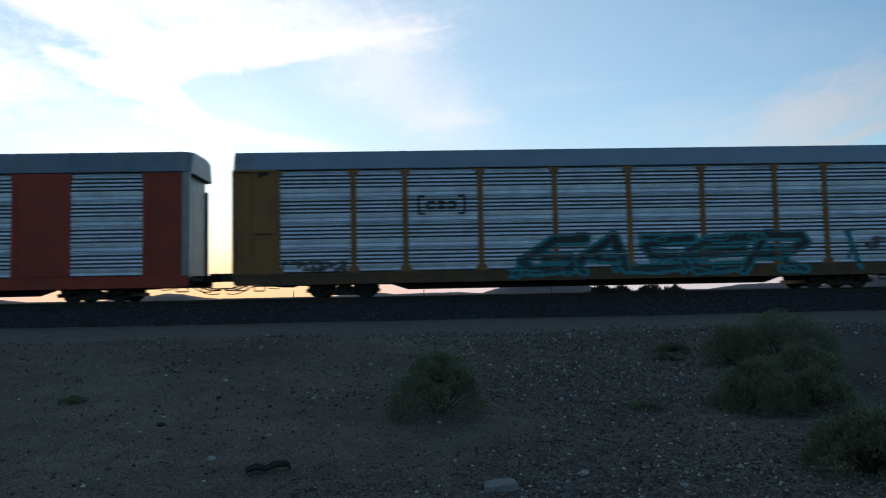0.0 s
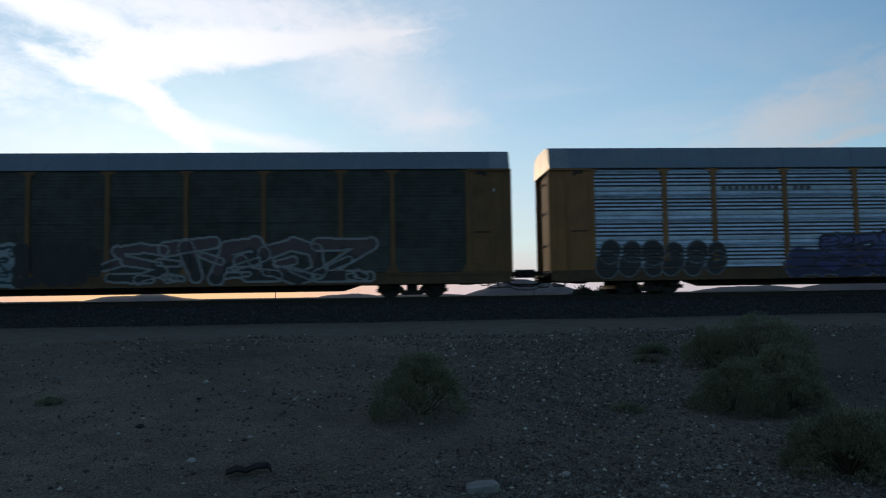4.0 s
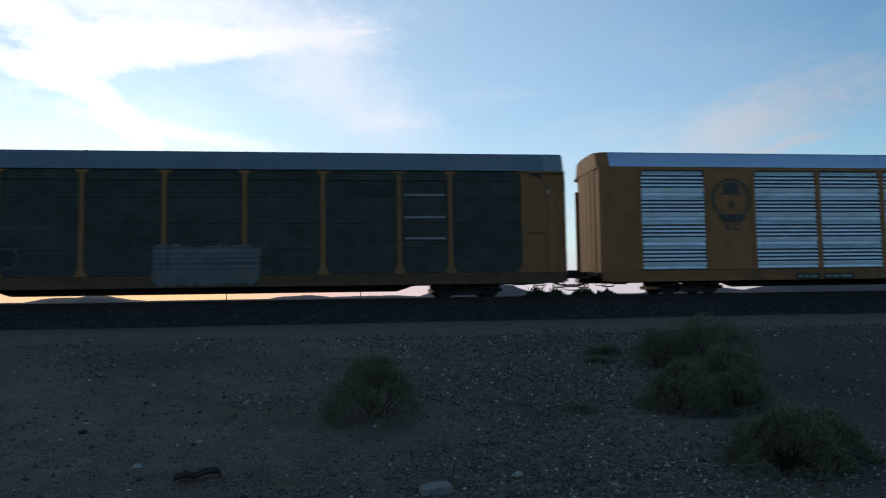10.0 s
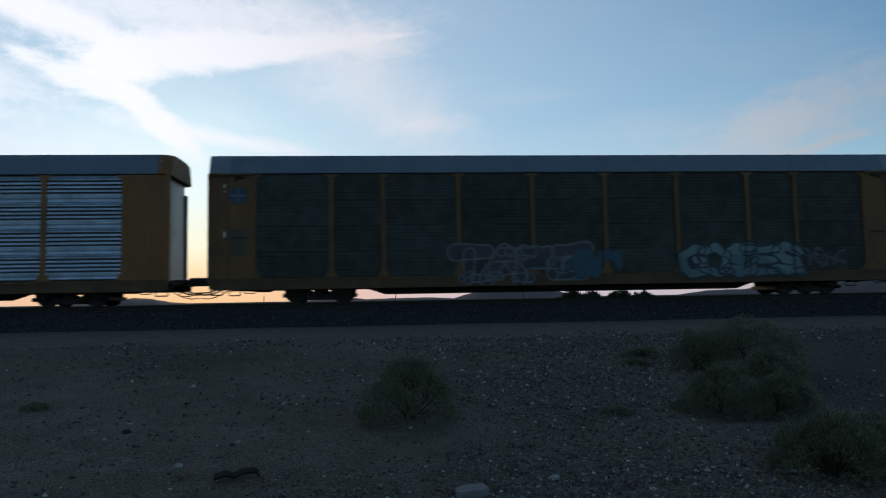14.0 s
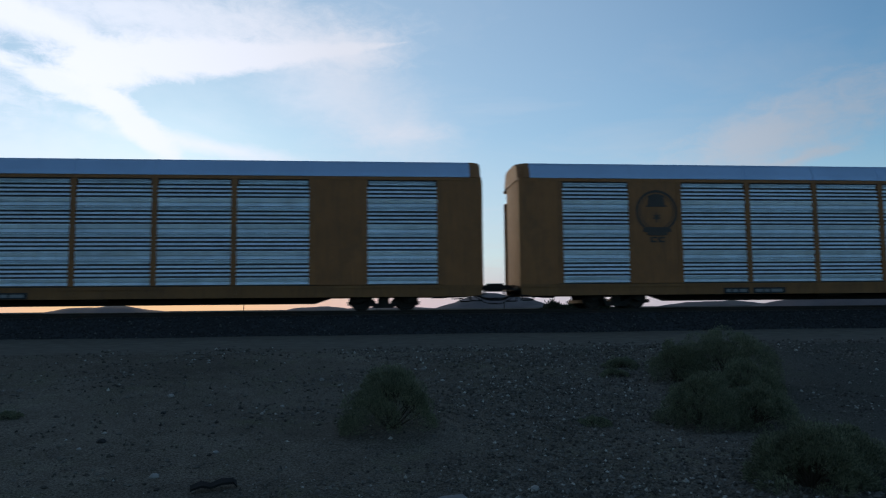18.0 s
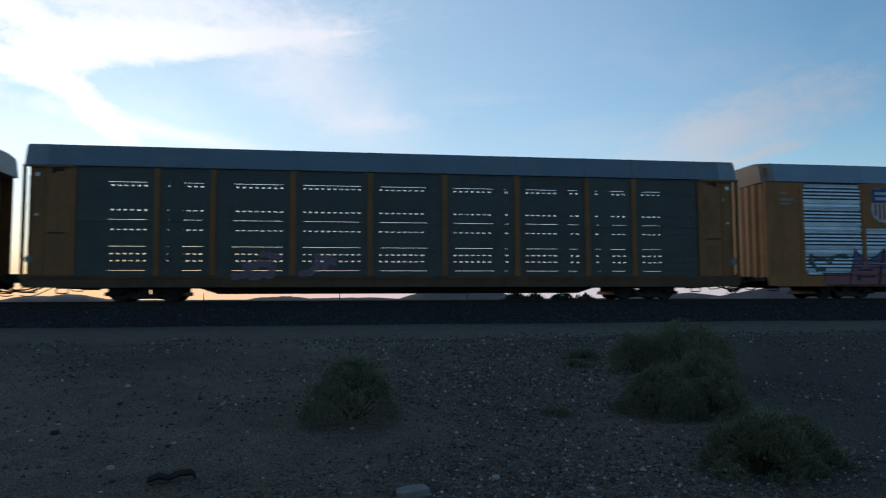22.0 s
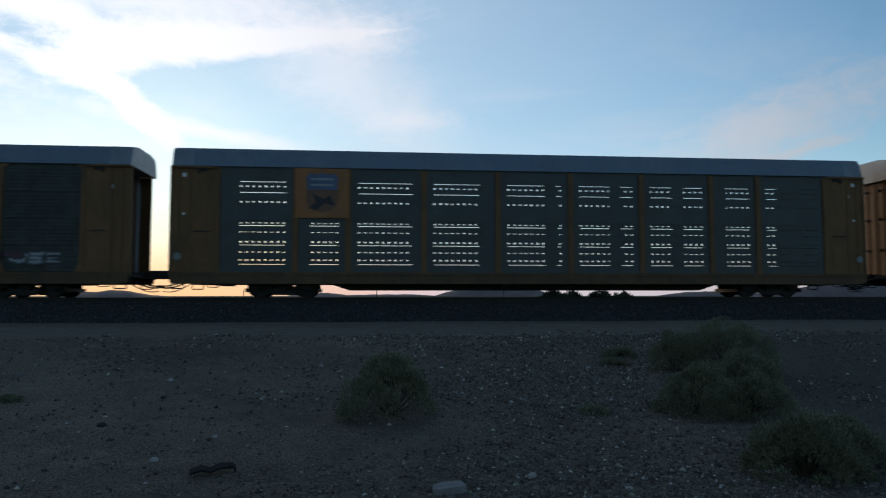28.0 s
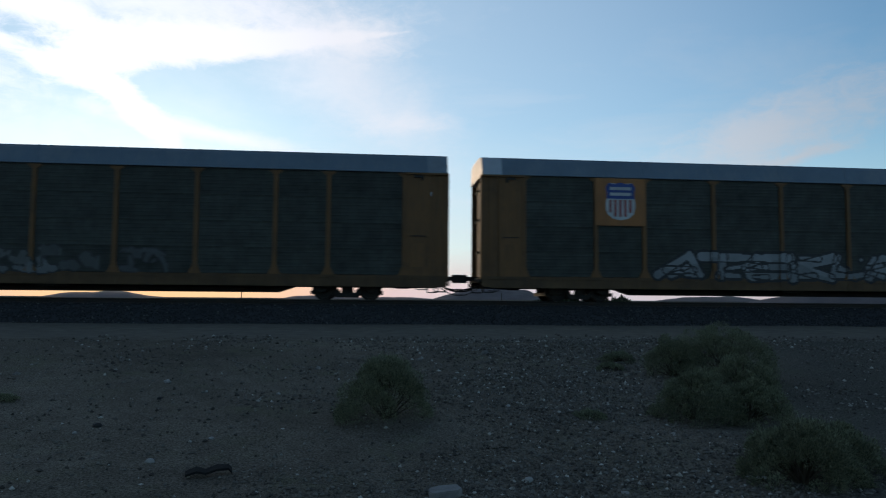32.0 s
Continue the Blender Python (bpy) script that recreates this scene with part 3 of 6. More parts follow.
def pierced_panel(w, z_lo, z_hi, rows, margin):
    """A steel sheet with rows of square holes and thin slits, cut right through."""
    def go():
        bm = bmesh.new()
        h = w / 2
        pitch, hole = 0.225, 0.054
        n = int((w - margin) / pitch)
        start = -n * pitch / 2
        xs = [-h]
        for i in range(n):
            xs += [start + i * pitch + (pitch - hole) / 2, start + i * pitch + (pitch + hole) / 2]
        xs.append(h)
        zs, kind = [z_lo], []
        for a, b, what in rows:
            zs += [a, b]
            kind += ["", what]
        zs.append(z_hi)
        kind.append("")
        grid = {(i, j): bm.verts.new((x, 0, z)) for i, x in enumerate(xs) for j, z in enumerate(zs)}
        for j, what in enumerate(kind):
            for i in range(len(xs) - 1):
                if what == "holes" and i % 2 == 1:
                    continue
                if what == "slit" and 0 < i < len(xs) - 2:
                    continue
                bm.faces.new((grid[i, j], grid[i + 1, j], grid[i + 1, j + 1], grid[i, j + 1]))
        if len(rows) > 2:      # folded edges of the near sheets
            box(bm, -h, h, -0.02, 0.005, z_lo, z_lo + 0.03), box(bm, -h, h, -0.02, 0.005, z_hi - 0.03, z_hi)
        return bm
    return go


ROWS_LOW = ((0.263, 0.278, "slit"), (0.400, 0.460, "holes"), (0.698, 0.742, "holes"), (0.973, 0.987, "slit"), (1.070, 1.130, "holes"), (1.420, 1.480, "holes"), (1.692, 1.708, "slit"), (1.780, 1.820, "holes"))
ROWS_HIGH = ((2.552, 2.608, "holes"), (2.923, 2.938, "slit"), (3.132, 3.188, "holes"), (3.323, 3.337, "slit"))
ROWS_LOW_EVEN = ((0.155, 0.166, "slit"), (0.481, 0.529, "holes"), (0.731, 0.779, "holes"), (1.017, 1.026, "slit"), (1.591, 1.639, "holes"))
ROWS_HIGH_EVEN = ((1.977, 1.986, "slit"), (2.301, 2.349, "holes"), (3.181, 3.229, "holes"), (3.326, 3.336, "slit"))
FAR_SPLIT = 1.87
ROWS_FAR_LOW = ((0.08, 1.02, "slit"), (1.08, 1.86, "slit"))
ROWS_FAR_HIGH = ((1.88, 3.15, "slit"), (3.21, 3.84, "slit"))


def post_mesh(flare, width):
    def go():
        bm = bmesh.new()
        w, f = width / 2, 0.15 if flare else 0.0
        out = [(-w, P0 - 0.02), (w, P0 - 0.02), (w, P1 - 0.25), (w, P1)]
        if flare:
            out = [(-w - f, P0 - 0.02), (w + f, P0 - 0.02), (w + 0.02, P0 + 0.26), (w, P0 + 0.34), (w, P1 - 0.15), (w + f, P1 - 0.06), (w + f, P1), (-w - f, P1), (-w - f, P1 - 0.06), (-w, P1 - 0.15), (-w, P0 + 0.34), (-w - 0.02, P0 + 0.26)]
        else:
            out = [(-w, P0 - 0.02), (w, P0 - 0.02), (w, P1), (-w, P1)]
        prism(bm, out, 1, 0.0, 0.08)
        box(bm, -w + 0.03, w - 0.03, -0.02, 0.002, P0 + 0.3, P1 - 0.2)
        return bm
    return go


END_PIECES = {      # closed side at a car's end, from the corner inwards: x0, x1, depth, thickness, foot, head
    "end_panel": ((0.70, END - INSET - 0.07, 0.01, 0.10, 0.83, P1),),
    "corner_post": ((0.0, 0.09, 0.01, 0.14, 0.83, P1),),
    "sunk_strip": ((0.09, 0.70, 0.045, 0.10, 0.83, P1),),
    "stiffener": ((0.70, 0.76, -0.015, 0.009, 0.83, P1), (0.30, 0.34, 0.015, 0.044, 0.83, P1)),
    "rung": tuple((0.10, 0.58, -0.005, 0.043, z, z + 0.045) for z in (1.2, 1.68, 2.16, 2.64, 3.12, 3.60, 4.08, 4.5)),
    "access_plate": ((0.92, END - INSET - 0.22, -0.004, 0.009, 1.25, 2.15),),
    "head_cap": ((0.02, END - INSET, -0.07, 0.009, P1 - 0.05, P1 + 0.015),),
    "latch": ((0.98, 1.34, -0.06, 0.009, P1 - 0.16, P1 - 0.08), (0.98, 1.06, -0.05, 0.009, P1 - 0.26, P1 - 0.16)),
    "handle_bar": ((0.86, 1.46, -0.03, 0.009, 2.40, 2.44),),
}
OPEN_WING = ((0.0, 0.36, 0.01, 0.10, 0.83, P1), (0.57, 0.70, 0.01, 0.10, 0.83, P1))
OPEN_WING += tuple((0.36, 0.57, 0.01, 0.10, a, b) for a, b in ((0.83, 0.96), (1.08, 1.20), (1.50, 1.56), (2.20, 2.24), (2.76, 3.36), (4.66, P1)))
PLAIN_PIECES = {
    "end_panel": ((0.16, END - 0.17 - POSTW / 2, 0.005, 0.08, 0.83, P1),),
    "corner_post": ((0.0, 0.16, -0.02, 0.08, 0.83, P1),),
    "stiffener": ((0.75, 0.80, -0.004, 0.004, 0.83, P1),),
}


def piece_mesh(spec, left):
    def go():
        bm = bmesh.new()
        box(bm, *spec)
        return flipped(bm, left)
    return go


def end_door_mesh(bulge):
    """The doors across a car's end: upright leaves on a curve."""
    bm = bmesh.new()
    out = []
    n = 12
    for i in range(n + 1):
        y = -HALF + 0.1 + (2 * HALF - 0.2) * i / n
        out.append((y, bulge * (1 - (y / HALF) ** 2) + (0.025 if i % 2 else 0.0)))
    prism(bm, [(x, y) for y, x in out] + [(x - 0.06, y) for y, x in out[::-1]], 2, 0.80, 4.84 if bulge > 0.1 else 5.40)
    return bm


def end_post_mesh():
    bm = bmesh.new()
    box(bm, -0.02, 0.13, -0.045, 0.045, 0.80, 4.45)
    return bm


def guide_post_mesh():
    bm = bmesh.new()
    lathe(bm, ((0.83, 0.105), (P1, 0.105)), 2, (0, 0, 0), 14)
    return bm


def hinge_mesh():
    bm = bmesh.new()
    box(bm, 0.0, 0.08, -0.07, 0.07, 0, 0.10)
    return bm


def roof_section(up, centre=True, foot=4.82):
    """The arched roof's outline across the car, up metres higher than the lowest kind, with a lip along its foot."""
    half = [(-HALF - 0.02, foot), (-HALF - 0.035, foot + 0.012), (-HALF - 0.035, foot + 0.03), (-HALF - 0.01, foot + 0.045), (-HALF + 0.03, foot + 0.18), (-HALF + 0.16, 5.42 + up), (-HALF + 0.26, 5.54 + up), (-0.7, 5.64 + up)]
    return half + ([(0, 5.66 + up)] if centre else []) + [(-y, z) for y, z in half[::-1]]


def roof_mesh(up, reach, foot):
    bm = bmesh.new()
    prism(bm, roof_section(up, foot=foot), 0, -L / 2 + reach, L / 2 - reach)
    return bm


def roof_rib_mesh(up, foot):
    bm = bmesh.new()
    prism(bm, [(y * 1.008, foot + (z - foot) * 1.008) for y, z in roof_section(up, False, foot)], 0, -0.025, 0.025)
    return bm


def loft(bm, rings):
    """A skin through closed rings of equal count, capped at both ends."""
    loops = [[bm.verts.new(p) for p in ring] for ring in rings]
    k = len(loops[0])
    for q, w in zip(loops, loops[1:]):
        for i in range(k):
            bm.faces.new((q[i], q[(i + 1) % k], w[(i + 1) % k], w[i]))
    bm.faces.new(loops[0][::-1]), bm.faces.new(loops[-1])


def roof_end_mesh(up, reach, foot, hip):
    """The roof's end cap: a square band, with a wide bevel where the car has no side wings."""
    bm = bmesh.new()
    sec = roof_section(up, False, foot)
    steps = ((0.0, 0.985, 0.975), (0.03, 1.0, 0.997), (reach, 1.004, 1.004)) if hip else ((0.0, 0.84, 0.92), (0.08, 0.92, 0.97), (0.22, 1.0, 0.99), (reach, 1.004, 1.004))
    loft(bm, [[(x, y * sy, foot + (z - foot) * sz) for y, z in sec] for x, sy, sz in steps])
    return bm


def eave_rail_mesh():
    """The flat rail between the panels' heads and a raised roof."""
    bm = bmesh.new()
    box(bm, DATUM + 0.02, -DATUM - 0.02, -0.012, 0.09, P1 + 0.112, 5.035)
    return bm


def sill_mesh(half):
    def go():
        bm = bmesh.new()
        prism(bm, ((-half + 0.05, 0.84), (-half + 0.05, 0.56), (-half + 0.5, 0.50), (half - 0.5, 0.50), (half - 0.05, 0.56), (half - 0.05, 0.84)), 1, 0.0, 0.10)
        box(bm, -half + 0.06, half - 0.06, -0.03, 0.09, 0.82, P0 - 0.02)
        for x0, x1 in EDGES:
            box(bm, x0 - 0.1, x0 + 0.1, -0.02, 0.01, 0.56, 0.80)
        return bm
    return go


def underframe_mesh():
    bm = bmesh.new()
    box(bm, -L / 2 + 0.1, L / 2 - 0.1, -HALF + 0.12, HALF - 0.12, 0.76, 0.88)
    prism(bm, ((-L / 2 + 0.1, 0.94), (-L / 2 + 0.1, 0.72), (-L / 2 + 5.3, 0.70), (-L / 2 + 6.6, 0.27), (L / 2 - 6.6, 0.27), (L / 2 - 5.3, 0.70), (L / 2 - 0.1, 0.72), (L / 2 - 0.1, 0.94)), 1, -0.42, 0.42)
    for x in np.arange(-L / 2 + 6.5, L / 2 - 6.0, 2.4):
        prism(bm, ((-HALF + 0.15, 0.93), (-0.4, 0.45), (0.4, 0.45), (HALF - 0.15, 0.93)), 0, x - 0.05, x + 0.05)
    for s in (-1, 1):
        tube(bm, [(x, s * 0.9, 0.62) for x in (-L / 2 + 6, L / 2 - 6)], 0.03)
    box(bm, -1.3, -0.2, -1.25, -0.75, 0.42, 0.85)       # air reservoir bracket
    lathe(bm, ((-0.5, 0.02), (-0.48, 0.17), (0.48, 0.17), (0.5, 0.02)), 0, (1.0, -1.0, 0.62), 12)
    return bm


def truck_mesh():
    """Side frames, bolster and springs of a two-axle bogie."""
    bm = bmesh.new()
    for y in (-1.02, 0.94):
        prism(bm, ((-1.2, 0.42), (-1.2, 0.52), (-0.8, 0.68), (0.8, 0.68), (1.2, 0.52), (1.2, 0.42), (0.8, 0.585), (-0.8, 0.585)), 1, y, y + 0.08)
        for k in (-1, 1):      # axle pedestals, then the column with the lower chord: a window is left between them
            prism(bm, ((k * 1.18, 0.45), (k * 1.2, 0.30), (k * 0.95, 0.26), (k * 0.62, 0.40), (k * 0.58, 0.60), (k * 0.85, 0.60)), 1, y + 0.002, y + 0.078)
        prism(bm, ((-0.62, 0.42), (-0.42, 0.16), (0.42, 0.16), (0.62, 0.42), (0.58, 0.44), (0.34, 0.27), (0.2, 0.27), (0.2, 0.62), (-0.2, 0.62), (-0.2, 0.27), (-0.34, 0.27), (-0.58, 0.44)), 1, y + 0.004, y + 0.076)
        for x in (-0.14, 0.0, 0.14):
            lathe(bm, ((0.2, 0.07), (0.42, 0.07)), 2, (x, y + 0.04, 0), 8)
        prism(bm, ((-0.46, 0.18), (-0.40, 0.09), (0.40, 0.09), (0.46, 0.18)), 1, y + 0.01, y + 0.07)
        for x in (-0.87, 0.87):
            lathe(bm, ((y - 0.03, 0.10), (y - 0.03, 0.13), (y + 0.05, 0.16)), 1, (x, 0, 0.42), 10)
    box(bm, -0.2, 0.2, -1.0, 1.0, 0.45, 0.72)
    for x in (-1.36, 1.30):
        box(bm, x, x + 0.06, -0.95, 0.95, 0.20, 0.34)
    for x in (-0.35, 0.35):
        box(bm, x - 0.04, x + 0.04, -0.9, 0.9, 0.24, 0.36)
    for k in (-1, 1):      # brake shoes and their hangers against the wheels
        for y in (-0.80, 0.70):
            prism(bm, ((k * 0.36, 0.20), (k * 0.52, 0.16), (k * 0.47, 0.30), (k * 0.44, 0.42), (k * 0.36, 0.42)), 1, y, y + 0.10)
    return bm


def wheelset_mesh():
    bm = bmesh.new()
    R = 0.42
    for s in (-1, 1):
        prof = ((0.69, 0.08), (0.69, R + 0.03), (0.715, R + 0.03), (0.73, R), (0.82, R - 0.006), (0.82, R - 0.07), (0.79, R - 0.09), (0.77, 0.16), (0.84, 0.13), (0.84, 0.08))
        lathe(bm, [(s * a, r) for a, r in prof], 1, (0, 0, 0), 24)
        for k in range(3):
            a = k * 2.094
            box(bm, 0.24 * math.cos(a) - 0.03, 0.24 * math.cos(a) + 0.03, min(s * 0.775, s * 0.80), max(s * 0.775, s * 0.80), 0.24 * math.sin(a) - 0.03, 0.24 * math.sin(a) + 0.03)
    lathe(bm, ((-1.0, 0.07), (1.0, 0.07)), 1, (0, 0, 0), 10)
    return bm


def coupler_mesh():
    bm = bmesh.new()
    box(bm, -0.75, 0.40, -0.09, 0.09, 0.78, 0.95)
    prism(bm, ((0.33, -0.16), (0.60, -0.20), (0.68, -0.02), (0.62, 0.06), (0.82, 0.10), (0.78, 0.20), (0.38, 0.19)), 2, 0.70, 1.02)
    return bm


def hose_mesh():
    """Air hose and cables that sag from the car's end to the coupling, and the brake line under the end."""
    bm = bmesh.new()
    for y, r, low, z0, far in ((-0.35, 0.032, 0.42, 0.74, 0.78), (0.3, 0.028, 0.30, 0.70, 0.80), (-0.75, 0.018, 0.50, 0.66, 0.74)):
        pts = []
        for i in range(11):
            u = i / 10
            pts.append((-0.55 + (far + 0.55) * u, y * (1 - 0.6 * u), z0 - low * math.sin(math.pi * u * 0.6) ** 1.5 * 0.9))
        tube(bm, pts, r)
    tube(bm, [(-2.2, -1.0, 0.62), (-1.3, -1.05, 0.50), (-0.7, -0.9, 0.52), (-0.3, -0.5, 0.66)], 0.03)
    tube(bm, [(-1.5, -1.2, 0.70), (-1.1, -1.22, 0.40), (-0.75, -1.22, 0.42), (-0.6, -1.2, 0.70)], 0.02)
    box(bm, -0.45, -0.25, -0.5, -0.25, 0.62, 0.80)
    box(bm, -1.9, -1.5, -0.9, -0.6, 0.44, 0.72)
    tube(bm, [(-2.6, -0.6, 0.58), (-1.5, -0.7, 0.46), (-0.2, -0.8, 0.60), (0.0, -1.0, 0.70)], 0.025)
    return bm


def lever_mesh():
    """Uncoupling lever and end pipe across the car's end."""
    bm = bmesh.new()
    tube(bm, [(0.05, -1.45, 0.55), (0.08, -1.42, 0.74), (0.10, -0.6, 0.76), (0.18, -0.2, 0.86), (0.10, 0.5, 0.76), (0.06, 1.45, 0.74)], 0.035)
    tube(bm, [(-1.6, -1.25, 0.72), (-0.5, -1.25, 0.66), (0.05, -1.1, 0.74)], 0.035)
    return bm


def step_mesh():
    bm = bmesh.new()
    tube(bm, [(-0.22, 0, 0.70), (-0.22, 0, 0.36), (-0.2, 0, 0.33), (0.2, 0, 0.33), (0.22, 0, 0.36), (0.22, 0, 0.70)], 0.025)
    tube(bm, [(-0.22, 0, 0.52), (0.22, 0, 0.52)], 0.02)
    return bm


def ladder_mesh():
    bm = bmesh.new()
    for x in (-0.2, 0.2):
        box(bm, x - 0.02, x + 0.02, -0.05, 0.0, 1.0, 4.7)
    for z in np.arange(1.15, 4.7, 0.36):
        tube(bm, [(-0.2, -0.045, z), (0.2, -0.045, z)], 0.014)
    return bm


def paint(color):
    """A flat coat of spray paint or lettering paint, worn in places."""
    color = tuple(0.62 * c for c in color)
    key = "paint_%03d_%03d_%03d" % tuple(int(c * 255) for c in color)
    if key not in M:
        M[key] = material(key, color, 0.6, vary=0.22, scale=1.5, grime=0.25, grime_color=tuple(0.45 * c + 0.02 for c in color), bump=0)
    return M[key]


WHITE, BLACK, SHIELD_BLUE, SHIELD_RED = (0.55, 0.57, 0.58), (0.02, 0.02, 0.025), (0.03, 0.07, 0.28), (0.35, 0.05, 0.05)


def decal(name, car, polys, label=""):
    """Flat painted shapes on a car's near side: (outline of x, z; depth before the side; colour). A few shapes become parts of the first one; many are welded."""
    def sheet(some):
        bm = bmesh.new()
        mats = []
        for out, dep, color in some:
            m = paint(color)
            if m not in mats:
                mats.append(m)
            f = bm.faces.new([bm.verts.new((x, -HALF - dep, z)) for x, z in out])
            f.material_index = mats.index(m)
        bmesh.ops.remove_doubles(bm, verts=bm.verts, dist=0.0005)
        me = bpy.data.meshes.new(name)
        bm.to_mesh(me)
        bm.free()
        for m in mats:
            me.materials.append(m)
        return me
    if len(polys) > 24:
        return part(name, sheet(polys), None, car, label)
    ob = part(name, sheet(polys[:1]), None, car, label)
    for p in polys[1:]:
        part("painted_stroke", sheet([p]), None, ob)
    return ob


def rect(x0, x1, z0, z1):
    return ((x0, z0), (x1, z0), (x1, z1), (x0, z1))


def shield(car, faded=False, plate=None, worn=False):
    """A railway shield on the flat plate of the second bay: blue head, striped foot, lettering as bars."""
    x0, x1 = EDGES[1]
    c = (x0 + x1) / 2
    bm = bmesh.new()
    box(bm, x0 - 0.02, x1 + 0.02, -HALF - 0.03, -HALF + 0.05, 2.95, P1)
    part("sign_plate", bm, plate or M["yellow"], car, "flat painted plate behind the emblem")
    d = 0.034
    w = 0.60
    body = [(c - w * u, z) for u, z in ((0.80, 4.62), (1.0, 4.44), (0.92, 4.22), (0.94, 4.0), (1.0, 3.7), (0.88, 3.4), (0.5, 3.22), (0, 3.16))]
    body = body + [(2 * c - x, z) for x, z in body[-2::-1]]
    top = [(x, z) for x, z in body if z >= 4.0]
    head = top + [(c + 0.25, 4.57), (c, 4.64), (c - 0.25, 4.57)]
    polys = [(body + [(c, 4.58)], d, WHITE if not faded else (0.42, 0.44, 0.46))]
    polys.append((head, d + 0.004, SHIELD_BLUE))
    for z in (4.40, 4.18):
        polys.append((rect(c - 0.42, c + 0.42, z - 0.06, z + 0.06), d + 0.008, WHITE))
    if not faded:
        for i in range(5):
            x = c - 0.46 + i * 0.2
            lo = 3.46 if i in (0, 4) else 3.30
            polys.append((rect(x, x + 0.1, lo, 3.96), d + 0.004, SHIELD_RED))
    if worn:
        polys = [(body + [(c, 4.58)], d, (0.20, 0.09, 0.05)), (head, d + 0.004, (0.10, 0.13, 0.22))]
        polys += [(rect(c - 0.42, c + 0.42, z - 0.04, z + 0.04), d + 0.008, (0.35, 0.36, 0.38)) for z in (4.40, 4.18)]
        polys.append((((c - 0.5, 3.3), (c - 0.2, 3.24), (c + 0.1, 3.5), (c + 0.5, 3.4), (c + 0.3, 3.8), (c + 0.05, 3.66), (c - 0.35, 3.86), (c - 0.25, 3.55)), d + 0.004, (0.03, 0.025, 0.025)))
    decal("emblem", car, polys, "worn, rust-stained shield emblem" if worn else "faded shield emblem" if faded else "blue, white and red shield emblem")


def bracket_logo(car):
    """A bold black emblem between brackets on the third bay."""
    x0, x1 = EDGES[2]
    c, d = (x0 + x1) / 2 - 0.05, 0.010
    z0, z1 = 3.05, 3.78
    ink = (0.012, 0.012, 0.014)
    polys = []
    for s in (-1, 1):
        polys.append((rect(*sorted((c + s * 0.82, c + s * 0.90)), z0, z1), d, ink))
        for z in (z0, z1 - 0.08):
            polys.append((rect(*sorted((c + s * 0.62, c + s * 0.81)), z, z + 0.08), d + 0.002, ink))
    for i in range(3):      # three blocks, each of two slanting bars
        x = c - 0.58 + i * 0.40
        for z, up in ((3.26, 0.10), (3.46, 0.10)):
            polys.append((((x, z), (x + 0.31, z), (x + 0.35, z + up), (x + 0.04, z + up)), d, ink))
        u = x + (0.0, 0.12, 0.24)[i]
        polys.append((((u, 3.34), (u + 0.09, 3.34), (u + 0.11, 3.48), (u + 0.02, 3.48)), d + 0.002, ink))
    decal("emblem", car, polys, "black emblem between brackets")


def circle_logo(car):
    """A round dark emblem on the closed second bay."""
    x0, x1 = EDGES[1]
    c, z, d = (x0 + x1) / 2 + 0.05, 3.75, 0.012
    col = (0.060, 0.046, 0.038)
    polys = []
    n = 28
    for i in range(n):
        a, b = 2 * math.pi * i / n, 2 * math.pi * (i + 1) / n
        for r0, r1 in ((0.75, 0.845), (0.66, 0.69)):
            polys.append((((c + r0 * math.cos(a), z + r0 * math.sin(a)), (c + r1 * math.cos(a), z + r1 * math.sin(a)), (c + r1 * math.cos(b), z + r1 * math.sin(b)), (c + r0 * math.cos(b), z + r0 * math.sin(b))), d, col))
    polys.append((((c - 0.44, z + 0.18), (c - 0.34, z + 0.28), (c - 0.30, z + 0.62), (c - 0.05, z + 0.70), (c + 0.28, z + 0.60), (c + 0.34, z + 0.30), (c + 0.44, z + 0.18)), d, col))
    leaf = [(c + r * math.sin(k * math.pi / 7), z - 0.24 + r * math.cos(k * math.pi / 7)) for k, r in enumerate((0.24, 0.09, 0.21, 0.08, 0.20, 0.08, 0.10, 0.22, 0.10, 0.08, 0.20, 0.08, 0.21, 0.09))]
    polys.append((leaf, d, col))
    for z1, z2, half in ((-0.80, -0.62, 0.58), (-0.92, -0.74, 0.42)):
        polys.append((((c - half, z + z1), (c - half + 0.16, z + z1 - 0.03), (c + half - 0.16, z + z1 - 0.03), (c + half, z + z1), (c + half - 0.04, z + z2), (c - half + 0.04, z + z2)), d + 0.003, col))
    for u in (-0.28, 0.04):
        polys.append((((c + u, z - 1.22), (c + u + 0.24, z - 1.22), (c + u + 0.26, z - 1.16), (c + u + 0.08, z - 1.14), (c + u + 0.08, z - 1.06), (c + u + 0.28, z - 1.06), (c + u + 0.27, z - 1.0), (c + u - 0.02, z - 1.02)), d, col))
    decal("emblem", car, polys, "round black painted emblem")
    x = DATUM + 8.1
    for u0, u1, marks in ((0.0, 1.05, ((0.1, 0.18), (0.36, 0.2), (0.64, 0.3))), (1.2, 2.55, ((1.3, 0.3), (1.66, 0.22), (1.95, 0.48)))):
        bars = [(rect(x + u, x + u + w, 0.58, 0.69), 0.040, (0.26, 0.27, 0.28)) for u, w in marks]
        decal("data_plate", car, [(rect(x + u0, x + u1, 0.52, 0.75), 0.036, BLACK)] + bars, "black plate with pale unreadable marks")


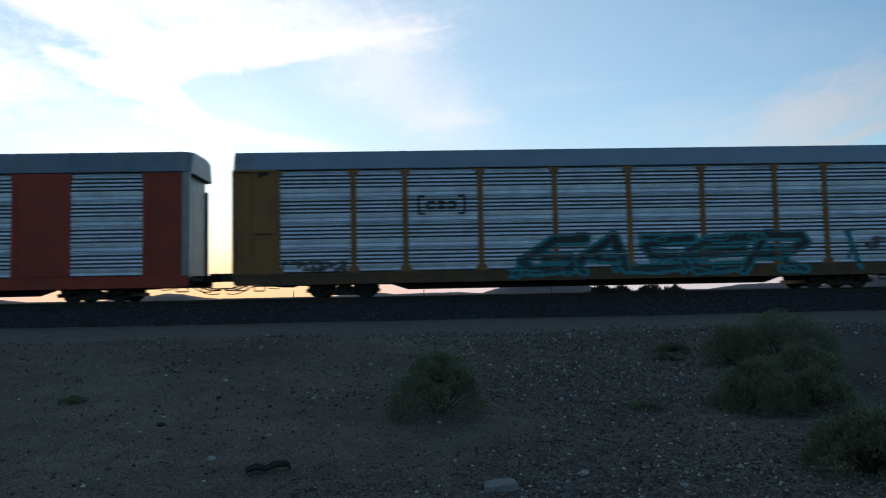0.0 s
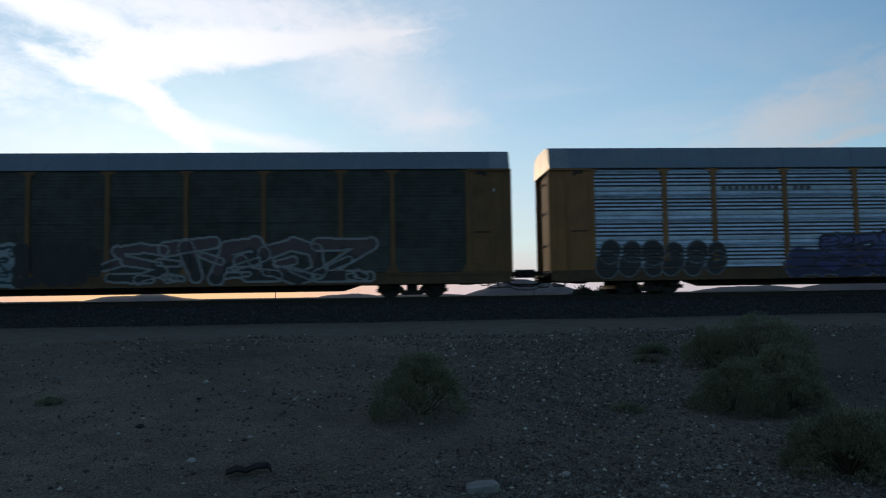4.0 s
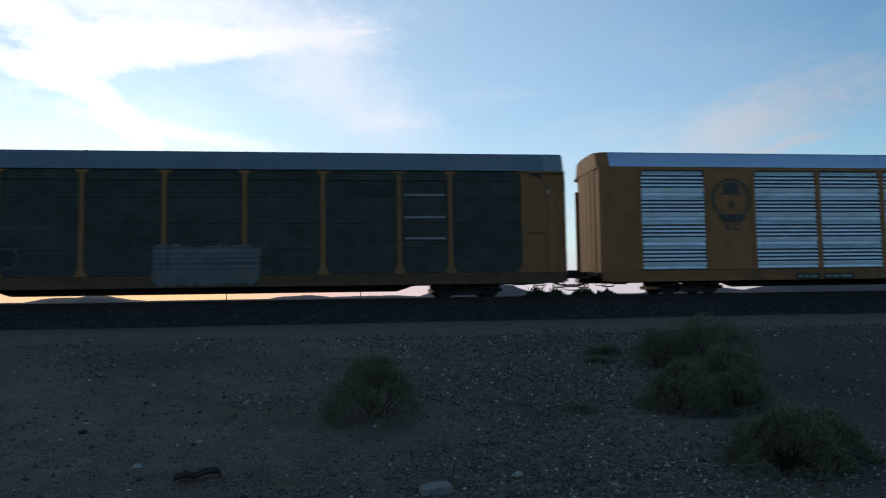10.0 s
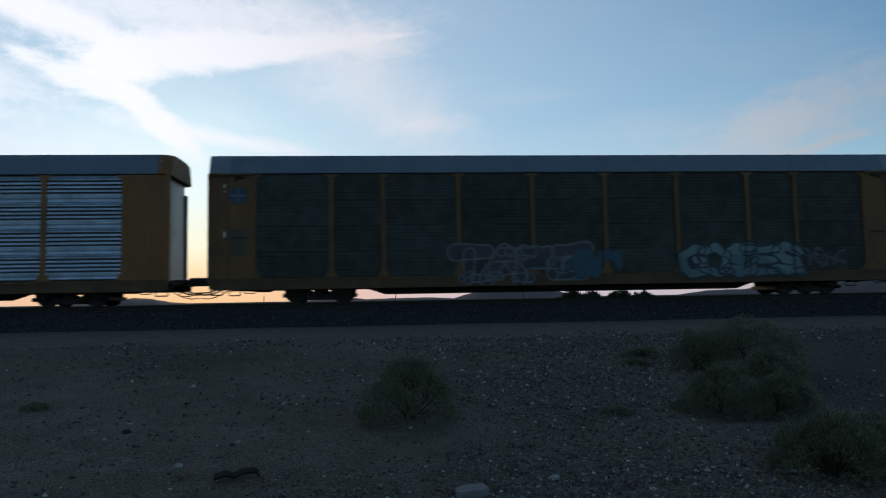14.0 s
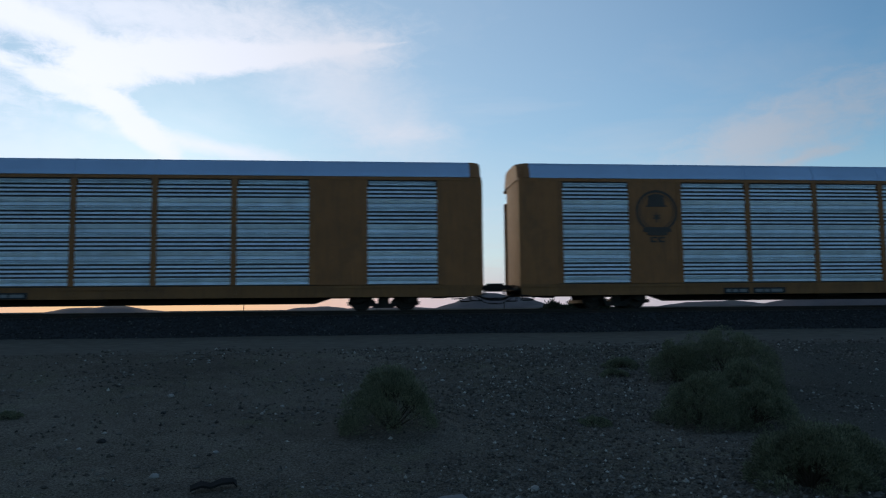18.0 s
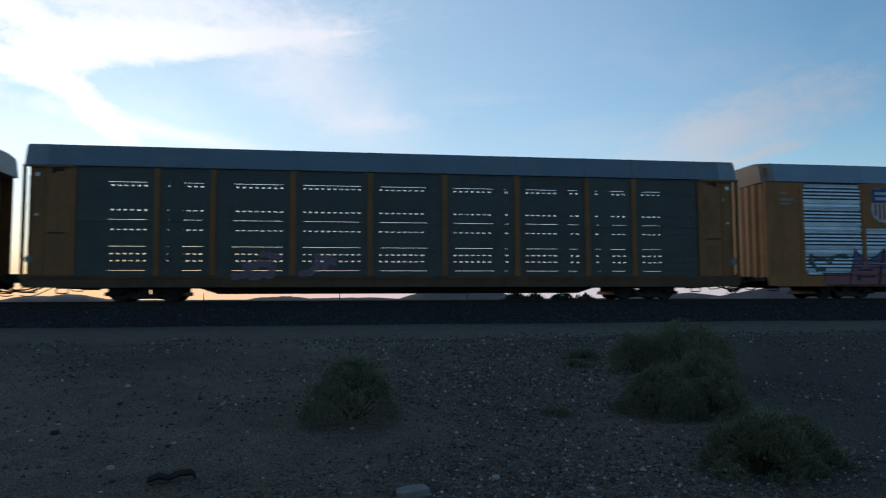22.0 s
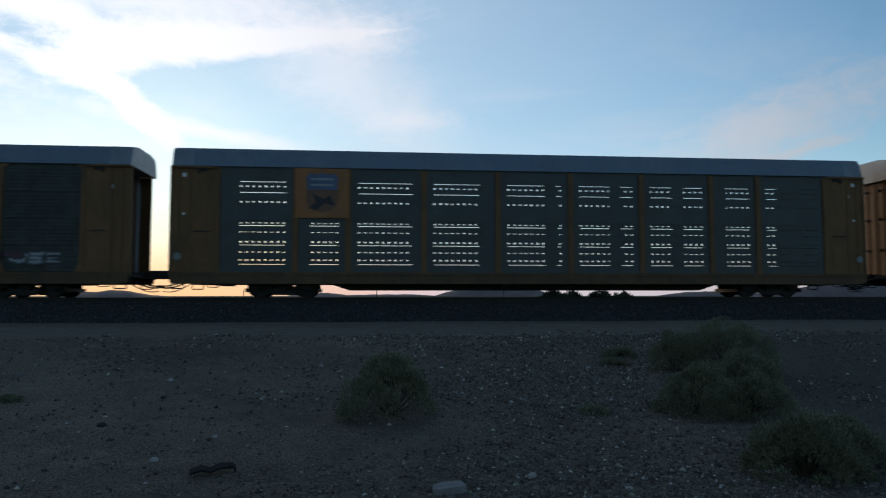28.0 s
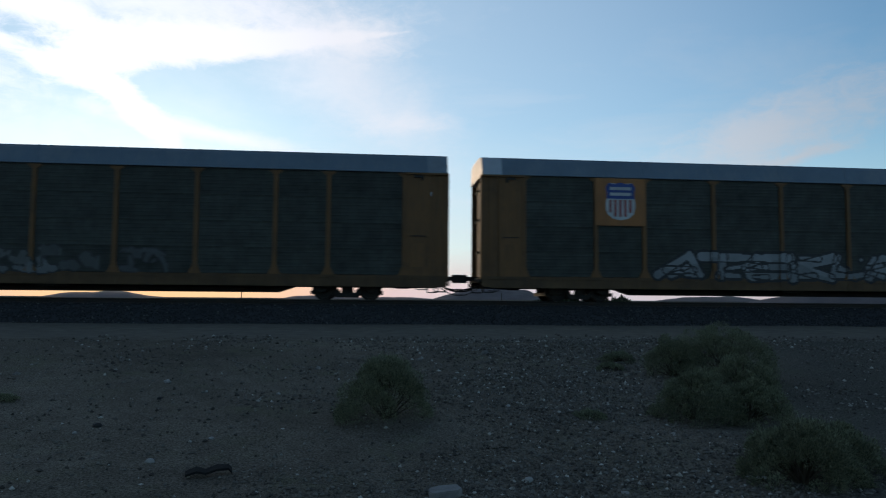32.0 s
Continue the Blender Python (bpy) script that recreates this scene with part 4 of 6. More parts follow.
def cross_logo(car):
    """A small round blue emblem with a pale cross on the closed end, small white marks and a painted-over patch."""
    x, z, pale = -L / 2 + 1.22, 4.0, (0.17, 0.20, 0.24)
    disc = [(x + 0.33 * math.cos(k * math.pi / 12), z + 0.33 * math.sin(k * math.pi / 12)) for k in range(24)]
    polys = [(disc, 0.006, (0.045, 0.075, 0.14))]
    polys += [(rect(x - 0.035, x + 0.035, z - 0.27, z + 0.27), 0.010, pale), (rect(x - 0.27, x + 0.27, z - 0.035, z + 0.035), 0.010, pale)]
    decal("emblem", car, polys, "small faded blue round emblem")
    for z0, z1 in ((4.28, 4.42), (4.12, 4.17), (2.45, 2.68)):
        decal("marker", car, [(rect(-L / 2 + 0.71, -L / 2 + 0.77, z0, z1), 0.020, (0.8, 0.82, 0.84))], "small white reflective marker")
    decal("patch", car, [(rect(x - 0.28, x + 0.30, 1.75, 2.75), 0.008, (0.10, 0.075, 0.05))], "grey painted-over patch")


GLYPHS = {      # sprayed figures in a unit square, as strokes
    "a": "0,0 .5,1 .98,0|.22,.36 .78,.36",
    "b": ".08,0 .08,1 .7,.95 .75,.62 .1,.52|.75,.5 .95,.25 .7,.02 .08,0",
    "c": ".95,.86 .5,1 .06,.6 .12,.2 .5,0 .98,.12",
    "d": ".98,1 .3,.94 .05,.55 .08,.08 .95,.03|.1,.5 .86,.53",
    "e": ".08,0 .16,1 .98,.97|.12,.52 .8,.54",
    "f": ".98,.95 .45,.92 .02,.42 .35,.0 .95,.08 .92,.45 .5,.42",
    "g": ".1,0 .12,1|.9,0 .9,1|.12,.5 .9,.5",
    "h": ".5,0 .5,1",
    "i": ".08,0 .12,1|.95,1 .2,.5 .95,0",
    "j": ".1,1 .12,.06 .95,.06",
    "k": ".02,0 .15,1 .5,.4 .85,1 .98,0",
    "l": ".06,0 .08,1 .9,.04 .94,1",
    "m": ".5,0 .06,.25 .06,.75 .5,1 .94,.75 .94,.25 .5,0",
    "n": ".1,0 .12,1 .8,.95 .88,.62 .15,.45",
    "o": ".08,0 .12,.95 .7,1 .92,.74 .65,.5 .2,.46|.5,.46 .7,.12 1.1,.04",
    "p": ".95,.9 .45,1 .08,.78 .3,.55 .8,.45 .92,.2 .5,0 .02,.1",
    "q": ".02,.96 .98,1|.5,.96 .5,0",
    "r": ".06,1 .1,.2 .5,0 .88,.18 .94,1",
    "s": ".02,1 .22,.02 .5,.62 .76,.02 .98,1",
    "u": ".05,.95 .95,1 .05,.04 1.0,.06",
    "v": "-.35,-.1 .1,.6 .45,.95 .75,.85 1.0,.1|.45,.95 1.0,1.0",
}


def glyph(ch):
    """The strokes of one figure."""
    return [[tuple(float(v) for v in p.split(",")) for p in st.split()] for st in GLYPHS[ch].split("|")]


def swoosh(rng, style):
    """One figure of a sprayed piece in a unit square, as strokes: sweeping barbs, round bubbles or upright bars."""
    if style == "bubble":
        return [[(0.5, 0.74), (0.5 + rng.uniform(-0.05, 0.05), 0.86)]] + [[(0.5 + rng.uniform(-0.1, 0.1), 0.1), (0.5, 0.35)]]
    if style == "bar":
        st = [[(0.2, 0.0), (0.25, 1.0)]]
        return st + [[(0.75, 0.0), (0.8, 1.0)]] + ([[(0.25, 0.1), (0.75, 0.12)]] if rng.random() < 0.5 else [[(0.25, 0.9), (0.78, 0.9)]])
    if style == "spike":
        return [[(0.15, 0.0), (0.0, 1.0)], [(0.45, 0.12), (0.5, 0.85)], [(0.85, 0.0), (1.02, 1.05)], [(0.1, 0.10), (0.9, 0.18)], [(0.0, 0.95), (0.32, 0.66)], [(1.0, 1.0), (0.72, 0.66)]]
    if style == "wild":
        out = []
        for _ in range(13):
            x, z, a = rng.uniform(0, 1), rng.uniform(0.02, 0.98), rng.choice((0.9, 0.35, 2.7, 2.1, 0.15, 1.1, 2.9))
            bend, st = rng.uniform(-0.16, 0.16), [(x, z)]
            for _ in range(3):
                x, z = x + 0.20 * math.cos(a), min(1.0, max(0.0, z + 0.20 * math.sin(a)))
                a += bend
                st.append((x, z))
            out.append(st)
        return out
    out = []
    for _ in range(rng.choice((2, 3, 3))):
        x, z, a = rng.uniform(0, 1), rng.choice((0.05, 0.5, 0.95)), rng.uniform(0, 6.283)
        bend, st = rng.uniform(-0.9, 0.9), [(x, z)]
        for _ in range(4):
            x, z = x + 0.26 * math.cos(a), min(1.0, max(0.0, z + 0.30 * math.sin(a)))
            a += bend
            st.append((x, z))
        out.append(st)
    return out


def graffiti(car, kind, x0, x1, z0, z1, seed, fills, line, n=5, thick=0.12, edge=0.06, label="", halo=None, mess=0.0, cell=0.055, style="barb", lift=0.0, figures="", slant=0.0, ribs=False, loose=1.15, barbs=3):
    """Sprayed lettering on the near side: crowded thick strokes with outlines, laid on the slats, posts and sill. x from the car's left end."""
    rng = random.Random(seed)
    x0, x1 = x0 + DATUM, x1 + DATUM
    strokes = []
    w = (x1 - x0) / n
    hh = z1 - z0
    if figures:
        n, style = len(figures), "letter"
        w = (x1 - x0) / n
    for i in range(n):
        shape = glyph(figures[i]) if figures else swoosh(rng, style)
        ang, sx = (rng.uniform(-0.3, 0.3), rng.uniform(0.92, 1.25)) if style == "barb" else (slant + rng.uniform(-0.12, 0.12), 1.06) if figures else (0.12, 0.98)
        jig = loose if figures else 1.0
        for st in shape:
            pts = []
            for a, b in st:
                a, b = a + jig * rng.uniform(-0.08, 0.08), b + jig * rng.uniform(-0.07, 0.07)
                pts.append((x0 + w * (i + a * sx + ang * (b - 0.5)), z0 + thick + (hh - 2 * thick) * b))
            strokes.append((pts, thick * rng.uniform(0.75, 1.3)))
        for _ in range(barbs if figures and hh > 1.0 else 0):      # barbs that run out of the figure
            a, b, e = rng.random(), rng.choice((0.0, 0.08, 0.5, 0.95)), rng.uniform(-0.45, 0.45)
            pts = [(x0 + w * (i + a), z0 + thick + (hh - 2 * thick) * b), (x0 + w * (i + a + e), z0 + thick + (hh - 2 * thick) * min(1.0, max(0.0, b + rng.uniform(-0.25, 0.25))))]
            strokes.append((pts, thick * rng.uniform(0.45, 0.8)))
        for _ in range(int(mess)):
            a, b = rng.random(), rng.random()
            pts = [(x0 + w * (i + a), z0 + hh * b), (x0 + w * (i + a + rng.uniform(-0.7, 0.7)), z0 + hh * min(1, max(0, b + rng.uniform(-0.45, 0.45))))]
            strokes.append((pts, thick * rng.uniform(0.3, 0.7)))
    gx = np.arange(x0 - 0.4, x1 + 0.4, cell)
    gz = np.arange(max(0.54, z0 - 0.15), z1 + 0.2, cell)
    X, Z = np.meshgrid(gx + cell / 2, gz + cell / 2)
    best = np.full(X.shape, 9.0)
    rim = np.full(X.shape, 9.0)
    for pts, r in strokes:
        one = np.full(X.shape, 9.0)
        for (ax, az), (bx, bz) in zip(pts, pts[1:]):
            ex, ez = bx - ax, bz - az
            ll = ex * ex + ez * ez + 1e-9
            u = np.clip(((X - ax) * ex + (Z - az) * ez) / ll, 0, 1)
            d = np.hypot(X - ax - u * ex, Z - az - u * ez) - r * (1.15 - 0.55 * u if style in ("barb", "spike") else 1.1 - 0.25 * u if style == "letter" else 1.2 - u if style == "wild" else 1.0)
            one = np.minimum(one, d)
        best = np.minimum(best, one)
        if style in ("bubble", "letter"):
            rim = np.minimum(rim, np.abs(one))
    ph = seed * 1.7
    blend = (Z - z0) / hh + 0.22 * np.sin(X * 2.1 + ph) + 0.12 * np.sin(X * 5.3 + Z * 4 + ph)
    fi = np.clip((blend * len(fills)).astype(int), 0, len(fills) - 1)
    code = np.full(X.shape, -1)
    code = np.where(best < 0, fi, code)
    code = np.where((best >= 0) & (best < edge), len(fills), code)
    if style == "bubble":
        code = np.where((rim < edge * 0.7) & (best < edge), len(fills), code)
    elif style == "letter" and barbs > 1:
        code = np.where((rim < 0.03) & (best < 0), len(fills), code)
    if halo:
        code = np.where((best >= edge) & (best < edge + (0.30 if style == "wild" else 0.12)), len(fills) + 1, code)
    if ribs:
        code = np.where((np.mod(Z - P0, 0.19) < 0.065) & (code >= 0) & (code < len(fills)) & (Z > P0 + 0.15), len(fills), code)
    if kind == "louver":
        for j, z in enumerate(gz):
            zz = z + cell / 2 - P0
            if abs(zz - 0.012) < cell / 2:
                code[j, :] = -1
            elif 0 < zz < P1 - P0 and not any(a - 0.01 <= zz <= b + 0.01 for a, b, _ in SLATS):
                code[j, :] = -1
    on_post = np.zeros(len(gx), bool)
    for xe in [e[0] for e in EDGES] + [EDGES[-1][1]]:
        on_post |= np.abs(gx + cell / 2 - xe) < POSTW / 2 + 0.02
    on_post |= (gx < EDGES[0][0]) | (gx > EDGES[-1][1])
    lift += 0.004 * sum(o.name.startswith("graffiti") for o in car.children)
    verts, faces, mi = [], [], []
    for j in range(len(gz)):
        sill = gz[j] + cell / 2 < P0
        row = code[j]
        i = 0
        while i < len(gx):
            if row[i] < 0:
                i += 1
                continue
            k = i
            while k + 1 < len(gx) and row[k + 1] == row[i] and on_post[k + 1] == on_post[i]:
                k += 1
            y = -HALF - (0.036 if sill else 0.026 if on_post[i] else 0.008 if kind == "louver" else -0.034) - lift
            b = len(verts)
            xa, xb, za, zb = gx[i], gx[k] + cell, gz[j], gz[j] + cell
            verts += [(xa, y, za), (xb, y, za), (xb, y, zb), (xa, y, zb)]
            faces.append((b, b + 1, b + 2, b + 3))
            mi.append(int(row[i]))
            i = k + 1
    mats = [paint(f) for f in fills] + [paint(line)] + ([paint(halo)] if halo else [])
    me = pydata("graffiti", verts, faces, *mats)
    me.polygons.foreach_set("material_index", mi)
    return part("graffiti", me, None, car, label or "sprayed graffiti lettering")


def crown_piece(car):
    """Violet to red lettering under a zigzag crown, on a red slab that runs along the sill."""
    cell = 0.04
    dark = (0.012, 0.012, 0.03)
    fills = ((0.30, 0.10, 0.12), (0.26, 0.11, 0.19), (0.17, 0.13, 0.28), (0.12, 0.15, 0.34))
    gx, gz = np.arange(2.3, 10.4, cell), np.arange(0.54, 2.3, cell)
    X, Z = np.meshgrid(gx + cell / 2, gz + cell / 2)
    lean = 0.22 * (Z - 1.0)
    u = (X - lean - 3.75) / 1.38
    tooth = np.abs(np.mod(u, 1.0) - 0.5) * 2
    head = 1.62 + 0.48 * tooth ** 1.6
    inside = (u > 0) & (u < 4) & (Z < head)
    bar = inside & (np.abs(np.mod(u + 0.5, 1.0) - 0.5) < 0.05)
    slab = (X > 2.45 + 0.3 * (1.1 - Z)) & (X < 9.9 + 0.35 * (Z - 0.5)) & (Z < 1.08)
    code = np.where(slab, 0, -1)
    code = np.where(inside, np.clip(((Z - 0.75) / 1.2 * 4 + 0.5 * np.sin(X * 2.3)).astype(int), 0, 3), code)
    edge = (inside & (Z > head - 0.07)) | bar | (slab & ~inside & (Z > 1.01)) | (slab & (Z < 0.60))
    for k in range(4):      # counters of the letters
        for du, dz, rw, rh in ((0.50, 1.12, 0.26, 0.045), (0.62, 0.86, 0.22, 0.06), (0.30, 0.80, 0.08, 0.12)):
            edge |= inside & (np.abs(u - k - du - 0.12 * math.sin(k * 2.1)) < rw) & (np.abs(Z - dz - 0.07 * math.cos(k * 1.7)) < rh)
    code = np.where(edge, 4, code)
    verts, faces, mi = [], [], []
    posts = [e[0] - DATUM for e in EDGES]
    for j, z in enumerate(gz):
        zz = z + cell / 2 - P0
        if 0 < zz and not any(a - 0.01 <= zz <= b + 0.01 for a, b, _ in SLATS):
            continue
        i = 0
        while i < len(gx):
            c = code[j, i]
            on = min(abs(gx[i] - p) for p in posts) < POSTW / 2 + 0.02
            k = i
            while k + 1 < len(gx) and code[j, k + 1] == c and (min(abs(gx[k + 1] - p) for p in posts) < POSTW / 2 + 0.02) == on:
                k += 1
            if c >= 0:
                y = -HALF - (0.036 if zz < 0 else 0.026 if on else 0.008)
                b = len(verts)
                xa, xb = gx[i] + DATUM, gx[k] + cell + DATUM
                verts += [(xa, y, z), (xb, y, z), (xb, y, z + cell), (xa, y, z + cell)]
                faces.append((b, b + 1, b + 2, b + 3))
                mi.append(int(c))
            i = k + 1
    me = pydata("graffiti", verts, faces, *[paint(f) for f in fills], paint(dark))
    me.polygons.foreach_set("material_index", mi)
    part("graffiti", me, None, car, "violet and red graffiti with black outlines")


def build_car(label, frame_mat, panel_mat, kind="louver", closed=False, flare=True, roof=None, cap=None, upper=None, end="slit", sill=None, ladder=False, up=0.0, gap=None, slit=None, new_bands=False, even=False, end_slots=False, bare_door=False, corner=False, open_corner=False):
    """One enclosed car carrier, its middle at the origin and the rail's top at z = 0."""
    car = tagged(new("autorack_car"), label, "railway car", "cars of the passing train")
    if frame_mat == "brown" and kind != "louver" and not even:
        frame_mat = "brown2"
    fm, pm = M[frame_mat], M[panel_mat]
    um = M[upper] if upper else pm
    hip = end == "slit"
    half, cap_in = (L / 2 - INSET, 0.05) if hip else (-DATUM, 0.02)
    part("underframe", shared(("underframe",), underframe_mesh, M["black"]), None, car, "grimy black underframe")
    for s in (-1, 1):
        ob = part("side_sill", shared(("side_sill", half), sill_mesh(half), M[sill or {"brown": "sill", "brown2": "sill", "brown3": "sill", "grey": "sill_grey", "white": "sill_grey", "blue": "sill_grey"}.get(frame_mat, frame_mat)]), None, car)
        ob.matrix_basis = pose(0, s * HALF, 0, 0, 0, 0 if s < 0 else 180)
    for z in (2.37, 3.80 if even else 3.46):
        ob = part("deck", shared(("deck",), lambda: deck_bm(), M["black"]), None, car, "loading deck inside")
        ob.matrix_basis = pose(0, 0, z)
    foot, reach = (5.03 if closed and flare is False and frame_mat == "yellow" else 4.82), (0.94 if hip else 0.64)
    top = part("roof", shared(("roof", up, reach, foot), lambda: roof_mesh(up, reach, foot), M[roof or "roof"]), None, car, "ribbed steel roof")
    for s in (0, 180) if foot > 5 else ():
        part("eave_rail", shared(("eave_rail",), eave_rail_mesh, fm), None, car).matrix_basis = pose(0, 0, 0, 0, 0, s) @ pose(0, -HALF, 0)
    for x0, _ in EDGES[1:]:
        part("roof_rib", shared(("roof_rib", up, foot), lambda: roof_rib_mesh(up, foot), M[roof or "roof"]), None, top).matrix_basis = pose(x0, 0, 0)
    for s in (0, 180):
        ob = part("roof_end", shared(("roof_end", up, reach, foot, hip), lambda: roof_end_mesh(up, reach - cap_in - (L / 2 - half), foot, hip), M[cap] if cap else M["roof_cap"] if hip else fm), None, car)
        ob.matrix_basis = pose(-half + cap_in if s == 0 else half - cap_in, 0, 0, 0, 0, s)
        door_in = (0.14 if s else 0.34) if not hip else 0.35 if s else 0.80      # the door at one end stands deeper
        at = pose(-half + door_in if s else half - door_in, 0, 0, 0, 0, s)
        dm = M["door"] if bare_door and s == 0 else M["rusty_door"] if frame_mat in ("grey", "white") else fm
        door = part("end_door", shared(("end_door", hip), lambda: end_door_mesh(0.14 if hip else 0.08), dm), None, car)
        door.matrix_basis = at
        for z in (1.9, 3.2, 4.4):
            for y in (-0.9, -0.2, 0.5) if hip else ():
                part("hinge", shared(("hinge",), hinge_mesh, M["black"]), None, door).matrix_basis = pose((0.14 if hip else 0.08) * (1 - (y / HALF) ** 2), y, z)
        for y in (-HALF + 0.10, HALF - 0.10):
            part("end_post", shared(("end_post",), end_post_mesh, dm), None, car).matrix_basis = at @ pose(0, y, 0)
        if hip and s == 0 and not open_corner:
            part("guide_post", shared(("guide_post",), guide_post_mesh, M["roof_white"]), None, car, "pale steel post between the door and the far side").matrix_basis = at @ pose(0.08, HALF - 0.22, 0)
    pw = 0.17 if kind == "sheet" else POSTW
    tall = Matrix.Diagonal((1, 1, 1.029 if foot > 5 else 1.0, 1))
    for side in (0, 180):
        for x0, x1 in EDGES[:1] + EDGES[-1:]:
            left = x0 == EDGES[0][0]
            at = -half if left else half
            for name, specs in (END_PIECES if end == "slit" else PLAIN_PIECES).items():
                if name == "corner_post" and corner and not left:
                    specs = ((0.0, 0.28, -0.02, 0.08, 0.83, P1),)
                if name == "rung" and frame_mat not in ("grey", "white"):
                    continue
                if name == "sunk_strip" and end_slots:
                    specs = ((0.24, 0.70, 0.045, 0.10, 0.83, P1),)
                if side and name == "sunk_strip":
                    specs = END_PIECES[name] if not left else OPEN_WING if open_corner else ((0.22, 0.70, 0.01, 0.10, 0.83, P1),)
                elif side and not hip:
                    specs = ((0.40,) + specs[0][1:],)
                for spec in specs if side == 0 or name in ("end_panel", "sunk_strip") else ():
                    ob = part(name, shared((name, spec, left), piece_mesh(spec, left), M["black"] if name in ("latch", "handle_bar") else M["door"] if name == "corner_post" and corner and not left else fm), None, car)
                    ob.matrix_basis = pose(0, 0, 0, 0, 0, side) @ pose(at, -HALF, 0) @ Matrix.Diagonal((1, 1, 1.024 if foot > 5 else 1.0, 1))
        for i, ((x0, x1), b) in enumerate(zip(EDGES, BAYS)):
            w, c = x1 - x0 - pw + 0.02, (x0 + x1) / 2
            at = pose(0, 0, 0, 0, 0, side) @ pose(c, -HALF + 0.05, P0) @ tall
            if closed and b == "S":
                bm_key = ("closed_panel", round(w, 2))
                ob = part("closed_panel", shared(bm_key, lambda: closed_bm(w), fm), None, car, "flat closed panel")
                ob.matrix_basis = at
            elif kind == "louver":
                m = panel_mat
                lo = 0.0 if not gap else gap[1] if side == 0 else 0.17
                ob = part("louver_panel", shared(("louver_panel", round(w, 2), lo), shade_sheet_mesh(w, lo, P1 - P0), M["slot_shade"]), None, car)
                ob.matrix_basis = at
                for z0, z1, flat in SLATS if side == 0 else ():
                    key = ("panel_band" if flat else "louver_slat", round(w, 2), round(z0, 3))
                    part(key[0], shared(key, slat_mesh(w, z0, z1, flat), M[m]), None, ob)
            elif kind == "sheet":
                cuts = [0, 0.9625, 1.925, 2.8875, P1 - P0]
                for j in range(4):
                    lo, hi = cuts[j], cuts[j + 1]
                    if slit and j == 3:      # a narrow crack between two sheets, seen through the car
                        cut = slit if side == 0 else slit + 0.44
                        hi2 = cut - 0.015 if side == 0 else cut - 0.15
                        part("steel_sheet", shared(("steel_sheet", round(w, 2), round(hi2 - 2.8875, 3)), sheet_panel(w, hi2 - 2.8875), pm), None, car).matrix_basis = at @ pose(0, 0, 2.8875)
                        lo = cut + 0.015 if side == 0 else cut + 0.12
                        if hi - lo < 0.06:
                            continue
                    ob = part("steel_sheet", shared(("steel_sheet", round(w, 2), round(hi - lo, 3)), sheet_panel(w, hi - lo), pm), None, car)
                    ob.matrix_basis = at @ pose(0, 0, lo)
            else:
                ob = part("pierced_panel", shared(("pierced_panel", round(w, 2), 0, side, even), pierced_panel(w, -0.02, FAR_SPLIT if side else 1.92, ROWS_FAR_LOW if side else ROWS_LOW_EVEN if even else ROWS_LOW, 0.08 if side else 0.30), pm), None, car)
                ob.matrix_basis = at
                ob = part("pierced_panel", shared(("pierced_panel", round(w, 2), 1, side, even), pierced_panel(w, FAR_SPLIT if side else 1.92, P1 - P0, ROWS_FAR_HIGH if side else ROWS_HIGH_EVEN if even else ROWS_HIGH, 0.08 if side else 0.30), um), None, car)
                ob.matrix_basis = at
        for x in [e[0] for e in EDGES] + [EDGES[-1][1]]:
            ob = part("post", shared(("post", flare, pw), post_mesh(flare, pw), fm), None, car)
            ob.matrix_basis = pose(0, 0, 0, 0, 0, side) @ pose(x, -HALF, 0) @ tall
    if new_bands:
        x0, x1 = EDGES[1]
        for z in (0.80, 1.755, 2.71):
            bm = bmesh.new()
            prism(bm, ((-0.066, z), (-0.066, z + 0.02), (-0.05, z + 0.09), (-0.02, z + 0.10), (0.0, z)), 0, -(x1 - x0) / 2 + 0.13, (x1 - x0) / 2 - 0.13)
            part("new_band", bm, M["bright"], car, "bright new steel band").matrix_basis = pose((x0 + x1) / 2, -HALF + 0.045, P0)
    if ladder:
        ob = part("ladder", shared(("ladder",), ladder_mesh, fm), None, car)
        ob.matrix_basis = pose(L / 2 - 0.4, -HALF, 0)
    for s in (0, 180):
        at = pose(DATUM if s else -DATUM, 0, 0, 0, 0, s)
        for name, fn in (("coupler", coupler_mesh), ("air_hose", hose_mesh), ("uncoupling_lever", lever_mesh)):
            ob = part(name, shared((name,), fn, M["black"]), None, car)
            ob.matrix_basis = at
        for y in (-HALF + 0.04, HALF - 0.04):
            ob = part("step", shared(("step",), step_mesh, M["black"]), None, car)
            ob.matrix_basis = pose((-1 if s else 1) * (L / 2 - 0.45), y, 0)
    if end == "slit":
        decal("marker", car, [(rect(L / 2 - 0.86, L / 2 - 0.77, 3.95, 4.10), 0.008, (0.55, 0.57, 0.58))], "small pale reflective marker")
    if kind == "pierced":
        for sx in (-1, 1):
            # white patches painted for the sky that shows through holes in the ends
            for z0, z1, half in ((4.42, 4.56, 0.065), (3.02, 3.10, 0.05)):
                decal("reflector", car, [(rect(sx * (L / 2 - 0.62) - half, sx * (L / 2 - 0.62) + half, z0, z1), 0.012, (0.9, 0.9, 0.88))], "small white reflector")
            ring = [(sx * (L / 2 - 0.42) + 0.14 * math.cos(k * math.pi / 8), 1.5 + 0.14 * math.sin(k * math.pi / 8)) for k in range(16)]
            decal("label_disc", car, [(ring, 0.012, (0.24, 0.26, 0.25))], "round faded label")
    car_wheels = []
